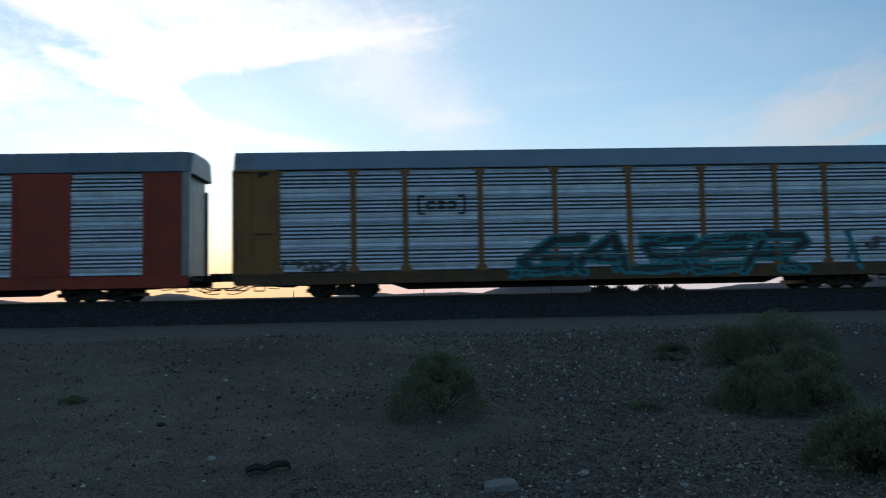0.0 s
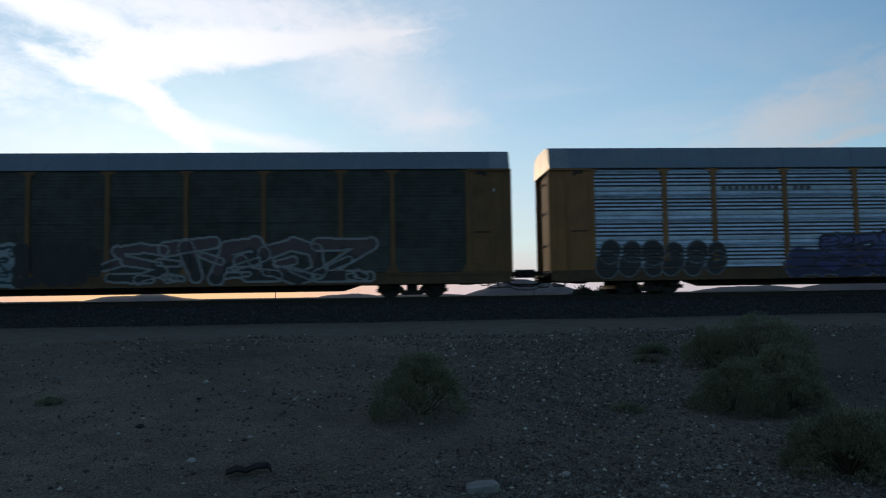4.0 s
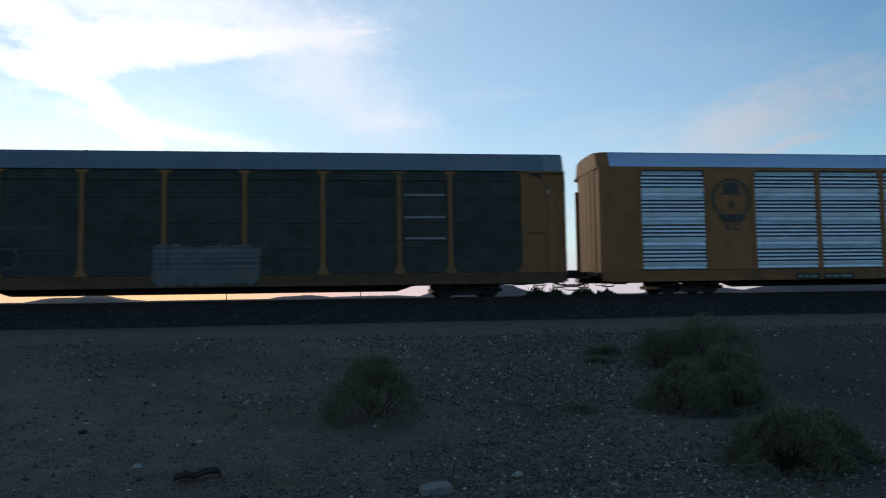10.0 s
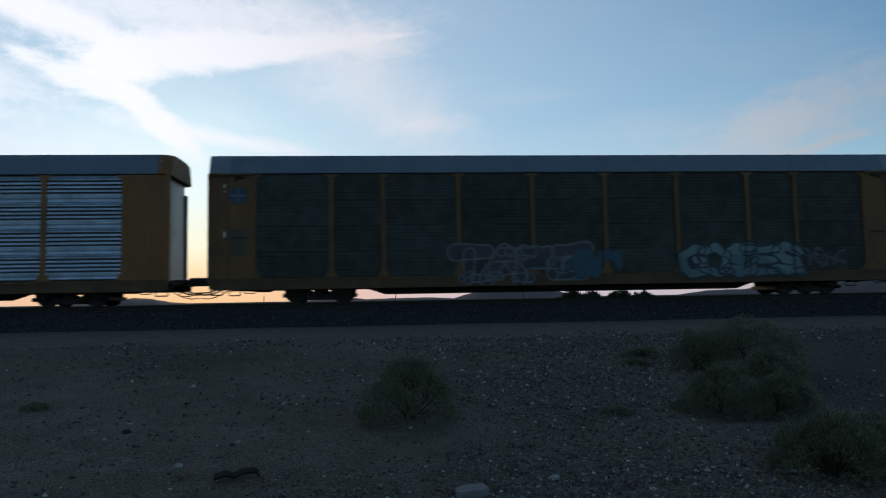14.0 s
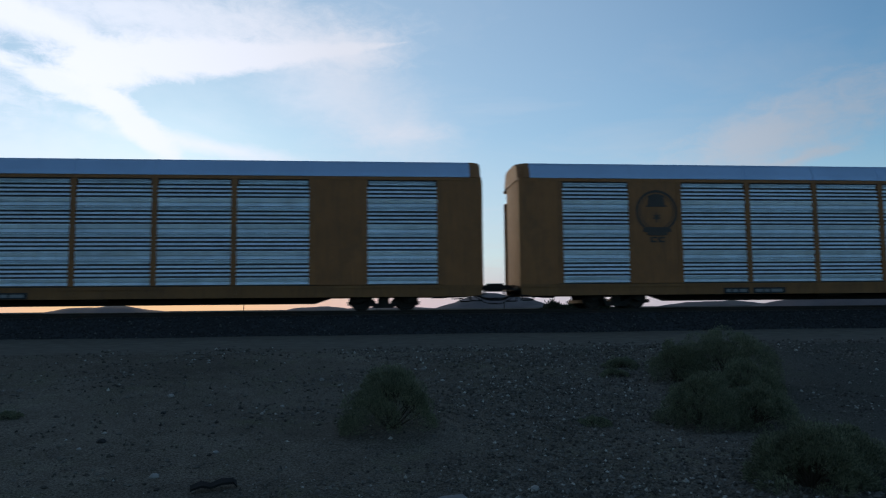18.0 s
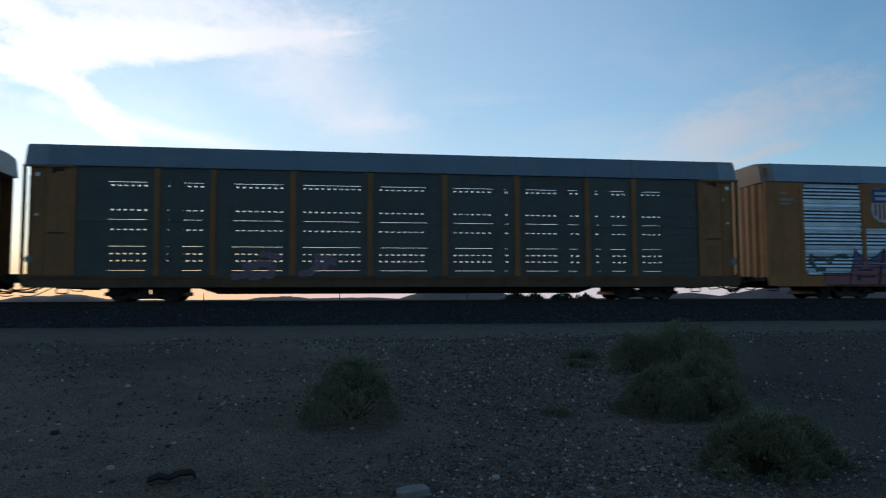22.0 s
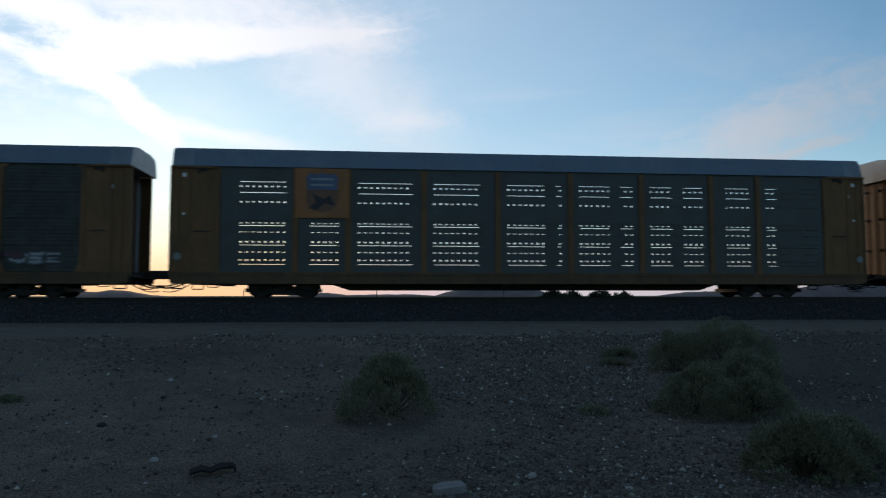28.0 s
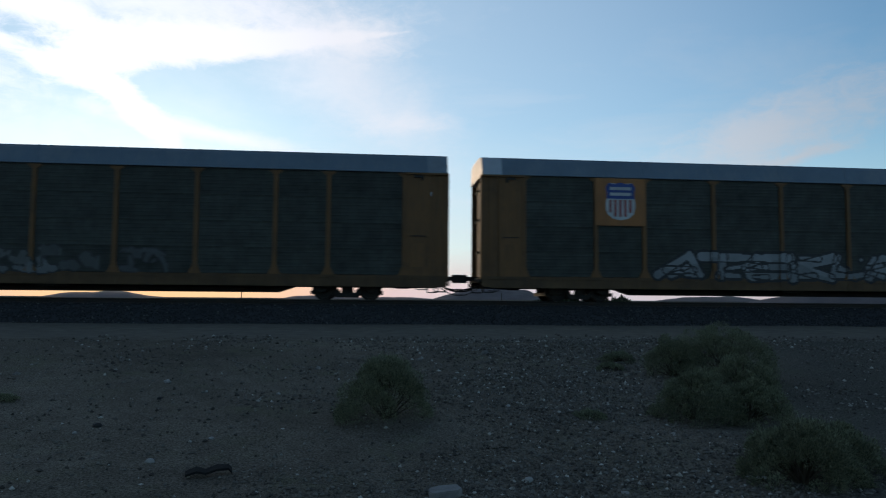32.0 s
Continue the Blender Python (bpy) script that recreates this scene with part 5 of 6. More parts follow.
    for x in (DATUM + 3.95, -DATUM - 3.75):
        tr = part("truck", shared(("truck",), truck_mesh, M["black"]), None, car, "black two-axle bogie")
        tr.matrix_basis = pose(x, 0, 0)
        for dx in (-0.87, 0.87):
            ws = part("wheelset", shared(("wheelset",), wheelset_mesh, M["wheel"]), None, tr)
            ws.matrix_basis = pose(dx, 0, 0.42)
            car_wheels.append((ws, dx))
    return car, car_wheels


def deck_bm():
    bm = bmesh.new()
    box(bm, -L / 2 + 0.95, L / 2 - 0.95, -HALF + 0.14, HALF - 0.14, -0.03, 0.03)
    return bm


def closed_bm(w):
    bm = bmesh.new()
    h = w / 2 + 0.06
    box(bm, -h, h, -0.045, 0.03, 0, P1 - P0)
    return bm


def flipped(bm, left):
    if not left:
        bmesh.ops.scale(bm, vec=(-1, 1, 1), verts=bm.verts)
    return bm


M["wheel"] = material("wheel_steel", (0.018, 0.016, 0.015), 0.6, 0.5, vary=0.3, scale=6.0, grime=0.4, grime_color=RUST, bump=0.002)
M["bright"] = material("bright_new_steel", (0.72, 0.76, 0.8), 0.4, 0.5, vary=0.08, scale=1.2, bump=0.002)

TEAL, DTEAL, PINK, CREAM = (0.03, 0.22, 0.26), (0.01, 0.06, 0.08), (0.28, 0.12, 0.17), (0.42, 0.40, 0.33)
GREYP, MIDGREY = (0.30, 0.32, 0.34), (0.14, 0.15, 0.16)


def make_train():
    cars = []

    def add(*a, **k):
        c, w = build_car(*a, **k)
        cars.append((c, w))
        return c

    def yellow_closed():
        c = add("yellow car carrier, bright silver louvers, round emblem", "yellow", "bright_louver", closed=True, flare=False, end="plain", roof="roof_blue", up=0.12, sill="brown", bare_door=True)
        circle_logo(c)

    GREY1, GREY2 = (0.10, 0.105, 0.11), (0.22, 0.23, 0.24)
    add("weathered red car carrier with silver louver panels", "red", "silver", closed=True, flare=False, end="plain", up=0.08, bare_door=True, corner=True, cap="roof_cap")
    c = add("brown-yellow car carrier, silver louvers, teal graffiti", "brown", "silver", roof="roof_mid")
    bracket_logo(c)
    graffiti(c, "louver", 10.6, 21.6, 0.62, 2.2, 5, ((0.012, 0.05, 0.065), (0.008, 0.025, 0.03)), (0.03, 0.24, 0.28), thick=0.145, edge=0.085, label="teal graffiti with dark outlines", cell=0.04, figures="fapdo", slant=0.16)
    graffiti(c, "louver", 23.0, 24.0, 0.7, 2.3, 6, (TEAL,), TEAL, thick=0.07, edge=0.03, figures="h", slant=-0.4)
    graffiti(c, "louver", 1.8, 4.3, 1.0, 1.35, 40, (GREY1,), GREY1, n=5, thick=0.03, edge=0.02, mess=1, cell=0.04, label="small dark scrawl")
    graffiti(c, "louver", 24.0, 25.2, 1.5, 1.9, 41, (GREY1,), GREY1, n=3, thick=0.03, edge=0.02, mess=1, cell=0.04, label="small dark scrawl")
    c = add("dark weathered car carrier covered low down in grey graffiti", "brown", "dark", "sheet", slit=3.49)
    cross_logo(c)
    for x0, x1 in EDGES:
        decal("paint_band", c, [(rect(x0 + 0.1, x1 - 0.1, 1.72, 2.02), -0.034, PINK), (rect(x0 + 0.1, x1 - 0.1, 1.60, 1.715), -0.034, (0.17, 0.09, 0.13))], "faded pink sprayed band")
    for x0, x1 in ((1.75, 2.9), (22.6, 25.25)):
        decal("paint_band", c, [(rect(x0 + DATUM, x1 + DATUM, 1.00, 1.26), -0.034, (0.05, 0.15, 0.17))], "teal sprayed band")
    graffiti(c, "sheet", 3.0, 22.8, 0.62, 2.15, 7, ((0.10, 0.115, 0.12), (0.36, 0.40, 0.42), (0.20, 0.22, 0.235)), (0.014, 0.014, 0.018), n=13, thick=0.065, edge=0.075, label="grey wildstyle graffiti with black outlines", halo=BLACK, cell=0.04, style="wild")
    c = add("dark weathered car carrier with a shield emblem and pale graffiti", "brown", "dark", "sheet")
    shield(c)
    graffiti(c, "sheet", 4.15, 8.8, 0.62, 2.08, 8, ((0.20, 0.26, 0.29), (0.30, 0.34, 0.36)), (0.02, 0.045, 0.06), thick=0.22, edge=0.07, figures="jsro", label="pale blue block graffiti", cell=0.04, halo=(0.26, 0.30, 0.32))
    graffiti(c, "sheet", 9.0, 11.4, 0.7, 2.1, 42, ((0.02, 0.02, 0.022),), (0.03, 0.03, 0.033), n=4, thick=0.2, edge=0.04, style="spike", label="black graffiti")
    graffiti(c, "sheet", 12.3, 21.6, 0.6, 2.25, 9, ((0.03, 0.03, 0.033), (0.10, 0.06, 0.07)), (0.30, 0.31, 0.32), thick=0.20, edge=0.05, cell=0.04, figures="pqomu", label="black graffiti with white outlines")
    c = add("brown-yellow car carrier, silver louvers, violet graffiti", "brown", "silver2", up=0.12)
    decal("lettering", c, [(rect(EDGES[2][0] + 0.3 + 0.26 * i, EDGES[2][0] + 0.5 + 0.26 * i, 3.95, 4.1), 0.010, (0.12, 0.12, 0.13)) for i in range(14) if abs(EDGES[2][0] + 0.4 + 0.26 * i - EDGES[3][0]) > 0.25], "small dark lettering")
    graffiti(c, "louver", 1.8, 6.9, 0.6, 2.1, 10, (BLACK,), (0.17, 0.19, 0.21), n=6, thick=0.34, edge=0.03, cell=0.035, label="black bubble graffiti", style="bubble")
    graffiti(c, "louver", 9.4, 16.1, 0.62, 1.6, 43, ((0.025, 0.03, 0.10), (0.04, 0.045, 0.15)), (0.16, 0.17, 0.24), n=7, thick=0.36, edge=0.06, style="bar", label="violet-blue graffiti")
    graffiti(c, "louver", 10.6, 15.2, 0.8, 2.2, 12, ((0.05, 0.055, 0.19), (0.09, 0.10, 0.27)), (0.014, 0.014, 0.05), thick=0.16, edge=0.08, loose=0.6, cell=0.035, figures="poka", slant=0.3, label="violet-blue graffiti")
    c = add("yellow car carrier with pierced panels and a shield emblem", "brown3", "dull", "pierced", upper="dark", flare=False, sill="sill", roof="roof_mid", open_corner=True)
    shield(c, faded=True)
    c = add("pale grey louvered car carrier with yellow and blue graffiti", "grey", "silver", ladder=True, cap="roof_cap", gap=(0.0, 0.014), up=0.12)
    x = EDGES[2][0]
    bars = [((x + u, z), (x + u + w, z), (x + u + w + 0.08, z + 0.09), (x + u + 0.08, z + 0.09)) for u, w, z in ((0.15, 0.8, 3.64), (0.75, 0.22, 3.52), (0.85, 0.22, 3.80), (1.15, 0.3, 3.60), (1.25, 0.3, 3.74), (1.6, 0.75, 3.54), (1.68, 0.75, 3.68), (1.76, 0.6, 3.81))]
    decal("emblem", c, [([(u, w - 0.25) for u, w in b], 0.012, BLACK) for b in bars], "slanting striped black emblem")
    graffiti(c, "louver", 6.6, 15.2, 0.5, 1.98, 13, ((0.20, 0.14, 0.042), (0.24, 0.19, 0.062), (0.14, 0.18, 0.075)), (0.012, 0.02, 0.05), thick=0.19, edge=0.075, loose=0.35, barbs=1, halo=(0.025, 0.07, 0.20), cell=0.035, figures="vpmocq", slant=0.12, label="yellow and blue graffiti")
    graffiti(c, "louver", 15.5, 22.8, 0.5, 1.85, 14, ((0.17, 0.085, 0.03), (0.18, 0.12, 0.045), (0.03, 0.17, 0.24), (0.03, 0.22, 0.33)), (0.035, 0.035, 0.04), thick=0.18, edge=0.06, loose=0.5, barbs=1, cell=0.035, halo=(0.03, 0.11, 0.18), figures="dodlap", label="teal over brown graffiti")
    c = add("dark car carrier with yellow posts and a shield emblem", "brown3", "dark", "sheet", roof="roof", slit=3.49)
    shield(c)
    for z in (2.2, 3.0, 3.85):
        decal("ladder_stripe", c, [(rect(EDGES[7][0] + 0.2, EDGES[7][1] - 0.2, z, z + 0.09), 0.0, (0.30, 0.31, 0.33))], "pale bar between posts")
    graffiti(c, "sheet", 1.75, 6.1, 0.6, 2.35, 15, (BLACK,), (0.17, 0.18, 0.19), n=6, thick=0.33, edge=0.035, cell=0.035, label="black bubble letters with white outlines", style="bubble")
    graffiti(c, "sheet", 6.1, 6.9, 1.3, 1.9, 16, (BLACK,), (0.10, 0.11, 0.12), thick=0.2, edge=0.03, figures="m", label="small black ring")
    graffiti(c, "sheet", 11.8, 15.4, 0.62, 2.0, 17, (MIDGREY, (0.17, 0.18, 0.19)), (0.09, 0.10, 0.11), n=12, thick=0.14, edge=0.03, ribs=True, label="faded white block of spray paint", style="bar")
    yellow_closed()
    c = add("brown-yellow car carrier with silver louvers and a cream tag", "brown", "silver2", end="plain", up=0.06, bare_door=True)
    bracket_logo(c)
    graffiti(c, "louver", 2.0, 4.9, 0.8, 1.7, 18, (CREAM,), (0.10, 0.10, 0.09), thick=0.18, edge=0.05, label="cream blob graffiti", figures="pmbp", cell=0.04)
    c = add("dark weathered car carrier with pale low graffiti", "brown", "dark", "sheet")
    cross_logo(c)
    graffiti(c, "sheet", 9.0, 14.0, 0.58, 2.05, 19, ((0.05, 0.045, 0.06), (0.085, 0.06, 0.08)), (0.17, 0.18, 0.195), thick=0.22, edge=0.04, figures="qand", cell=0.04, label="dark violet graffiti with white outlines")
    graffiti(c, "sheet", 13.7, 15.1, 0.8, 1.8, 44, ((0.04, 0.10, 0.14),), (0.03, 0.05, 0.07), n=2, thick=0.16, edge=0.04, label="teal sprayed patch")
    graffiti(c, "sheet", 17.8, 22.6, 0.68, 2.05, 20, ((0.12, 0.19, 0.21), (0.17, 0.25, 0.27)), (0.025, 0.04, 0.05), thick=0.2, edge=0.07, figures="cmpdp", cell=0.035, barbs=2, label="pale teal bubble graffiti")
    graffiti(c, "sheet", 22.9, 24.2, 1.1, 1.8, 45, (GREY1,), GREY1, n=3, thick=0.03, edge=0.02, mess=3, cell=0.04, label="faint grey scrawl")
    c = add("blue car carrier with pierced side panels", "blue", "blue2", "pierced", flare=False, roof="roof_dark", even=True)
    x = EDGES[2][0] + 0.4
    decal("emblem", c, [(rect(x, x + 0.9, 3.25, 3.4), 0.005, WHITE), (rect(x, x + 0.15, 3.4, 3.8), 0.005, WHITE), (rect(x, x + 0.9, 3.8, 3.95), 0.005, WHITE), (rect(x + 0.75, x + 0.9, 3.4, 3.6), 0.005, WHITE)], "white square emblem")
    decal("warning_label", c, [(rect(L / 2 - 1.2, L / 2 - 0.85, z, z + 0.12), 0.009, (0.32, 0.26, 0.06)) for z in (2.05, 2.35)], "small worn yellow labels")
    yellow_closed()
    yellow_closed()
    c = add("brown-yellow car carrier with silver louvers, one new panel", "brown", "silver2", new_bands=True)
    bracket_logo(c)
    c = add("brown car carrier with pierced panels and a pink tag", "brown", "dull2", "pierced", flare=False, up=0.08, even=True, end_slots=True)
    graffiti(c, "sheet", 7.4, 10.4, 0.85, 1.75, 21, ((0.20, 0.13, 0.18),), (0.26, 0.17, 0.23), n=3, thick=0.07, edge=0.04, label="faded pink tag")
    c = add("orange-yellow car carrier, silver louvers, shield, large graffiti", "yellow", "bright_louver", up=0.08, end="plain", cap="rusty_cap", roof="roof_mid", bare_door=True)
    shield(c)
    slogan(c)
    decal("reporting_marks", c, [(rect(-L / 2 + u, -L / 2 + u + w, z, z + 0.10), 0.030, (0.30, 0.27, 0.22)) for u, w, z in ((0.82, 0.3, 4.30), (0.82, 0.62, 4.02), (0.82, 0.5, 3.86))], "small pale unreadable marks")
    crown_piece(c)
    graffiti(c, "louver", 1.8, 3.6, 1.15, 1.8, 46, ((0.06, 0.14, 0.15),), (0.04, 0.06, 0.07), n=2, thick=0.05, edge=0.03, cell=0.04, label="small teal tag")
    graffiti(c, "louver", 9.6, 11.6, 1.1, 2.0, 23, ((0.10, 0.22, 0.20),), (0.03, 0.06, 0.06), n=2, thick=0.08, edge=0.03, label="small teal tag")
    graffiti(c, "louver", 14.9, 22.3, 0.6, 2.1, 24, ((0.17, 0.18, 0.14), (0.27, 0.26, 0.23), (0.16, 0.22, 0.33)), (0.012, 0.016, 0.03), thick=0.14, edge=0.075, cell=0.04, halo=(0.02, 0.045, 0.11), figures="capda", slant=0.12, label="black graffiti with cream and blue strokes")
    for x0, x1, z0, z1 in ((14.2, 15.5, 2.02, 2.12), (14.2, 14.75, 1.82, 1.92), (15.42, 15.52, 1.35, 2.02), (14.2, 14.9, 1.52, 1.62)):
        decal("sprayed_bar", c, [(rect(x0 + DATUM, x1 + DATUM, z0, z1), 0.016, (0.014, 0.014, 0.02))], "black sprayed bar")
    c = add("chalky white louvered car carrier with faded tags", "white", "white2", roof="roof_dark")
    disc = [(EDGES[2][0] + 1.45 + 0.27 * math.cos(k * math.pi / 8), 3.75 + 0.32 * math.sin(k * math.pi / 8)) for k in range(16)]
    decal("emblem", c, [(disc, 0.012, (0.24, 0.10, 0.085))], "small faded red emblem")
    decal("reporting_marks", c, [(rect(L / 2 - 1.35 + u, L / 2 - 1.35 + u + w, z, z + 0.08), 0.009, (0.10, 0.10, 0.11)) for u, w, z in ((0.0, 0.4, 3.5), (0.0, 0.5, 3.36), (0.05, 0.35, 3.22))], "small dark unreadable marks")
    graffiti(c, "louver", 1.8, 4.5, 0.8, 1.9, 25, ((0.16, 0.165, 0.17), (0.20, 0.205, 0.21)), (0.07, 0.075, 0.08), n=5, thick=0.05, edge=0.03, mess=3, cell=0.035, label="faded grey scrawls")
    graffiti(c, "louver", 4.8, 6.8, 0.8, 2.0, 47, ((0.20, 0.205, 0.21),), (0.08, 0.085, 0.09), n=3, thick=0.05, edge=0.03, mess=3, cell=0.035, label="faded grey scrawls")
    graffiti(c, "louver", 10.2, 11.8, 0.75, 2.15, 26, ((0.17, 0.18, 0.18),), (0.03, 0.03, 0.035), thick=0.08, edge=0.07, figures="m", mess=4, cell=0.04, label="round black outline tag")
    graffiti(c, "louver", 12.0, 15.3, 1.0, 2.0, 48, ((0.22, 0.27, 0.30), (0.20, 0.23, 0.25)), (0.12, 0.14, 0.15), thick=0.09, edge=0.04, figures="rqu", mess=2, cell=0.04, label="pale teal tag")
    graffiti(c, "louver", 16.3, 17.3, 1.1, 1.7, 49, ((0.05, 0.05, 0.055),), (0.05, 0.05, 0.055), thick=0.05, edge=0.02, figures="c", cell=0.04, label="small black tag")
    graffiti(c, "sheet", 0.85, 1.25, 2.4, 3.95, 35, ((0.12, 0.12, 0.125),), (0.15, 0.15, 0.155), n=1, thick=0.02, edge=0.012, mess=9, cell=0.025, style="wild", label="thin upright sprayed tag")
    graffiti(c, "louver", 18.2, 20.8, 0.9, 1.8, 27, ((0.10, 0.05, 0.06), (0.08, 0.05, 0.06)), (0.06, 0.045, 0.055), thick=0.24, edge=0.06, figures="apk", cell=0.04, label="dark red graffiti")
    graffiti(c, "louver", 22.8, 25.2, 0.8, 1.8, 50, ((0.065, 0.06, 0.08),), (0.055, 0.05, 0.065), thick=0.24, edge=0.06, figures="ord", cell=0.04, label="dark violet graffiti")
    c = add("dark weathered car carrier with shield and white block lettering", "brown", "dark", "sheet")
    shield(c)
    graffiti(c, "sheet", 1.8, 5.8, 0.9, 1.85, 28, (GREY2,), GREY2, thick=0.02, edge=0.02, figures="cqaqpr", slant=0.3, cell=0.03, label="thin grey sprayed script")
    graffiti(c, "sheet", 11.6, 16.6, 0.93, 2.0, 29, (GREYP, (0.44, 0.46, 0.48)), (0.03, 0.03, 0.033), thick=0.17, edge=0.05, cell=0.035, figures="irjp", slant=0.16, ribs=True, label="white block letter graffiti")
    graffiti(c, "sheet", 17.5, 22.3, 0.93, 2.0, 30, ((0.42, 0.44, 0.46), (0.36, 0.38, 0.40)), (0.03, 0.03, 0.033), thick=0.17, edge=0.05, cell=0.035, figures="ehalcg", slant=0.22, ribs=True, label="white block letter graffiti")
    graffiti(c, "sheet", 22.9, 24.6, 1.2, 1.65, 36, ((0.30, 0.32, 0.34),), (0.05, 0.05, 0.05), thick=0.07, edge=0.03, figures="mpd", cell=0.035, label="small white tag")
    graffiti(c, "sheet", 22.1, 23.2, 0.9, 1.7, 51, ((0.09, 0.03, 0.06),), (0.05, 0.03, 0.04), n=1, thick=0.14, edge=0.04, label="purple sprayed patch")
    c = add("worn yellow car carrier with pierced panels and a worn emblem", "brown", "dull2", "pierced", upper="dull2", flare=False, sill="sill")
    shield(c, faded=True, plate=M["yellow"], worn=True)
    c = add("brown car carrier with silver louver panels and small tags", "brown", "silver2", up=0.08)
    decal("emblem", c, [(rect(EDGES[2][0] + 0.5, EDGES[2][0] + 2.3, 3.62, 3.72), 0.010, MIDGREY)], "thin dark emblem bar")
    graffiti(c, "louver", 17.2, 19.0, 1.1, 1.6, 32, (TEAL,), DTEAL, n=3, thick=0.08, edge=0.04)
    c = add("dark car carrier with an orange shield plate, pale graffiti", "brown", "dark", "sheet")
    shield(c, plate=M["brown"])
    graffiti(c, "sheet", 8.8, 12.7, 0.9, 1.75, 33, ((0.16, 0.17, 0.175), (0.12, 0.125, 0.12)), (0.04, 0.04, 0.043), n=6, thick=0.10, edge=0.05, mess=2, cell=0.04, label="faint grey block graffiti")
    graffiti(c, "sheet", 12.8, 14.0, 1.0, 1.9, 52, ((0.07, 0.075, 0.075),), (0.04, 0.04, 0.043), n=1, thick=0.16, edge=0.03, label="faint grey graffiti")
    graffiti(c, "sheet", 15.2, 16.8, 0.95, 1.8, 53, ((0.08, 0.085, 0.09),), (0.05, 0.05, 0.055), n=3, thick=0.06, edge=0.03, mess=2, cell=0.04, label="faint grey graffiti")
    c = add("dark grey car carrier with yellow ends and white outline graffiti", "brown", "dark", "sheet", cap="roof_white")
    shield(c)
    graffiti(c, "sheet", 7.0, 17.6, 0.85, 1.98, 34, ((0.20, 0.21, 0.225), (0.28, 0.29, 0.31)), (0.02, 0.02, 0.022), thick=0.17, edge=0.07, cell=0.04, figures="aqdiro", slant=0.14, label="grey graffiti with black and white outlines")
    return cars


def slogan(car):
    """The painted words across the fourth and fifth bays."""
    for word, x in (("BUILDING", EDGES[2][0] + 0.55), ("AMERICA", EDGES[3][0] + 0.25)):
        cu = bpy.data.curves.new("lettering", "FONT")
        cu.body, cu.size, cu.extrude, cu.offset = word, 0.42, 0.0, 0.018
        tmp = bpy.data.objects.new("tmp", cu)
        me = bpy.data.meshes.new_from_object(tmp)
        bpy.data.objects.remove(tmp)
        me.materials.append(paint(BLACK))
        ob = part("lettering", me, None, car, "black painted words")
        ob.matrix_basis = pose(x, -HALF - 0.010, 4.18, 90, 0, 0)


M["rusty_cap"] = material("rusty_roof_end", (0.17, 0.145, 0.125), 0.6, 0.1, vary=0.3, scale=1.2, grime=0.5, grime_color=(0.16, 0.17, 0.18), streak=0.4, bump=0.004)
M["roof_white"] = material("pale_patched_roof_steel", (0.29, 0.31, 0.34), 0.5, 0.3, vary=0.18, scale=0.5, grime=0.5, grime_color=(0.25, 0.25, 0.26), streak=0.3, bump=0.003)
M["roof_blue"] = material("blue_grey_roof_steel", (0.34, 0.44, 0.60), 0.42, 0.55, vary=0.08, scale=0.5, bump=0.002)
M["roof_dark"] = material("dull_roof_steel", (0.24, 0.27, 0.31), 0.5, 0.4, vary=0.15, scale=0.6, grime=0.4, grime_color=(0.12, 0.12, 0.12), bump=0.003)
TRAIN = make_train()


# ---------------------------------------------------------------- shrubs and litter on the bank
def leaf_material(name, lo, hi):
    m = bpy.data.materials.new(name)
    m.use_nodes = True
    n = Nodes(m.node_tree)
    r = n.add("ShaderNodeNewGeometry").outputs["Random Per Island"]
    col = n.ramp(r, (0.0, lo), (1.0, hi))
    b = n.add("ShaderNodeBsdfPrincipled", Base_Color=col, Roughness=0.8)
    b.inputs["Specular IOR Level"].default_value = 0.2
    n.add("ShaderNodeOutputMaterial", Surface=b)
    return m


M["leaf"] = leaf_material("grey_green_leaf", (0.055, 0.060, 0.036), (0.22, 0.23, 0.145))
M["leaf_green"] = leaf_material("green_leaf", (0.016, 0.022, 0.012), (0.045, 0.055, 0.03))


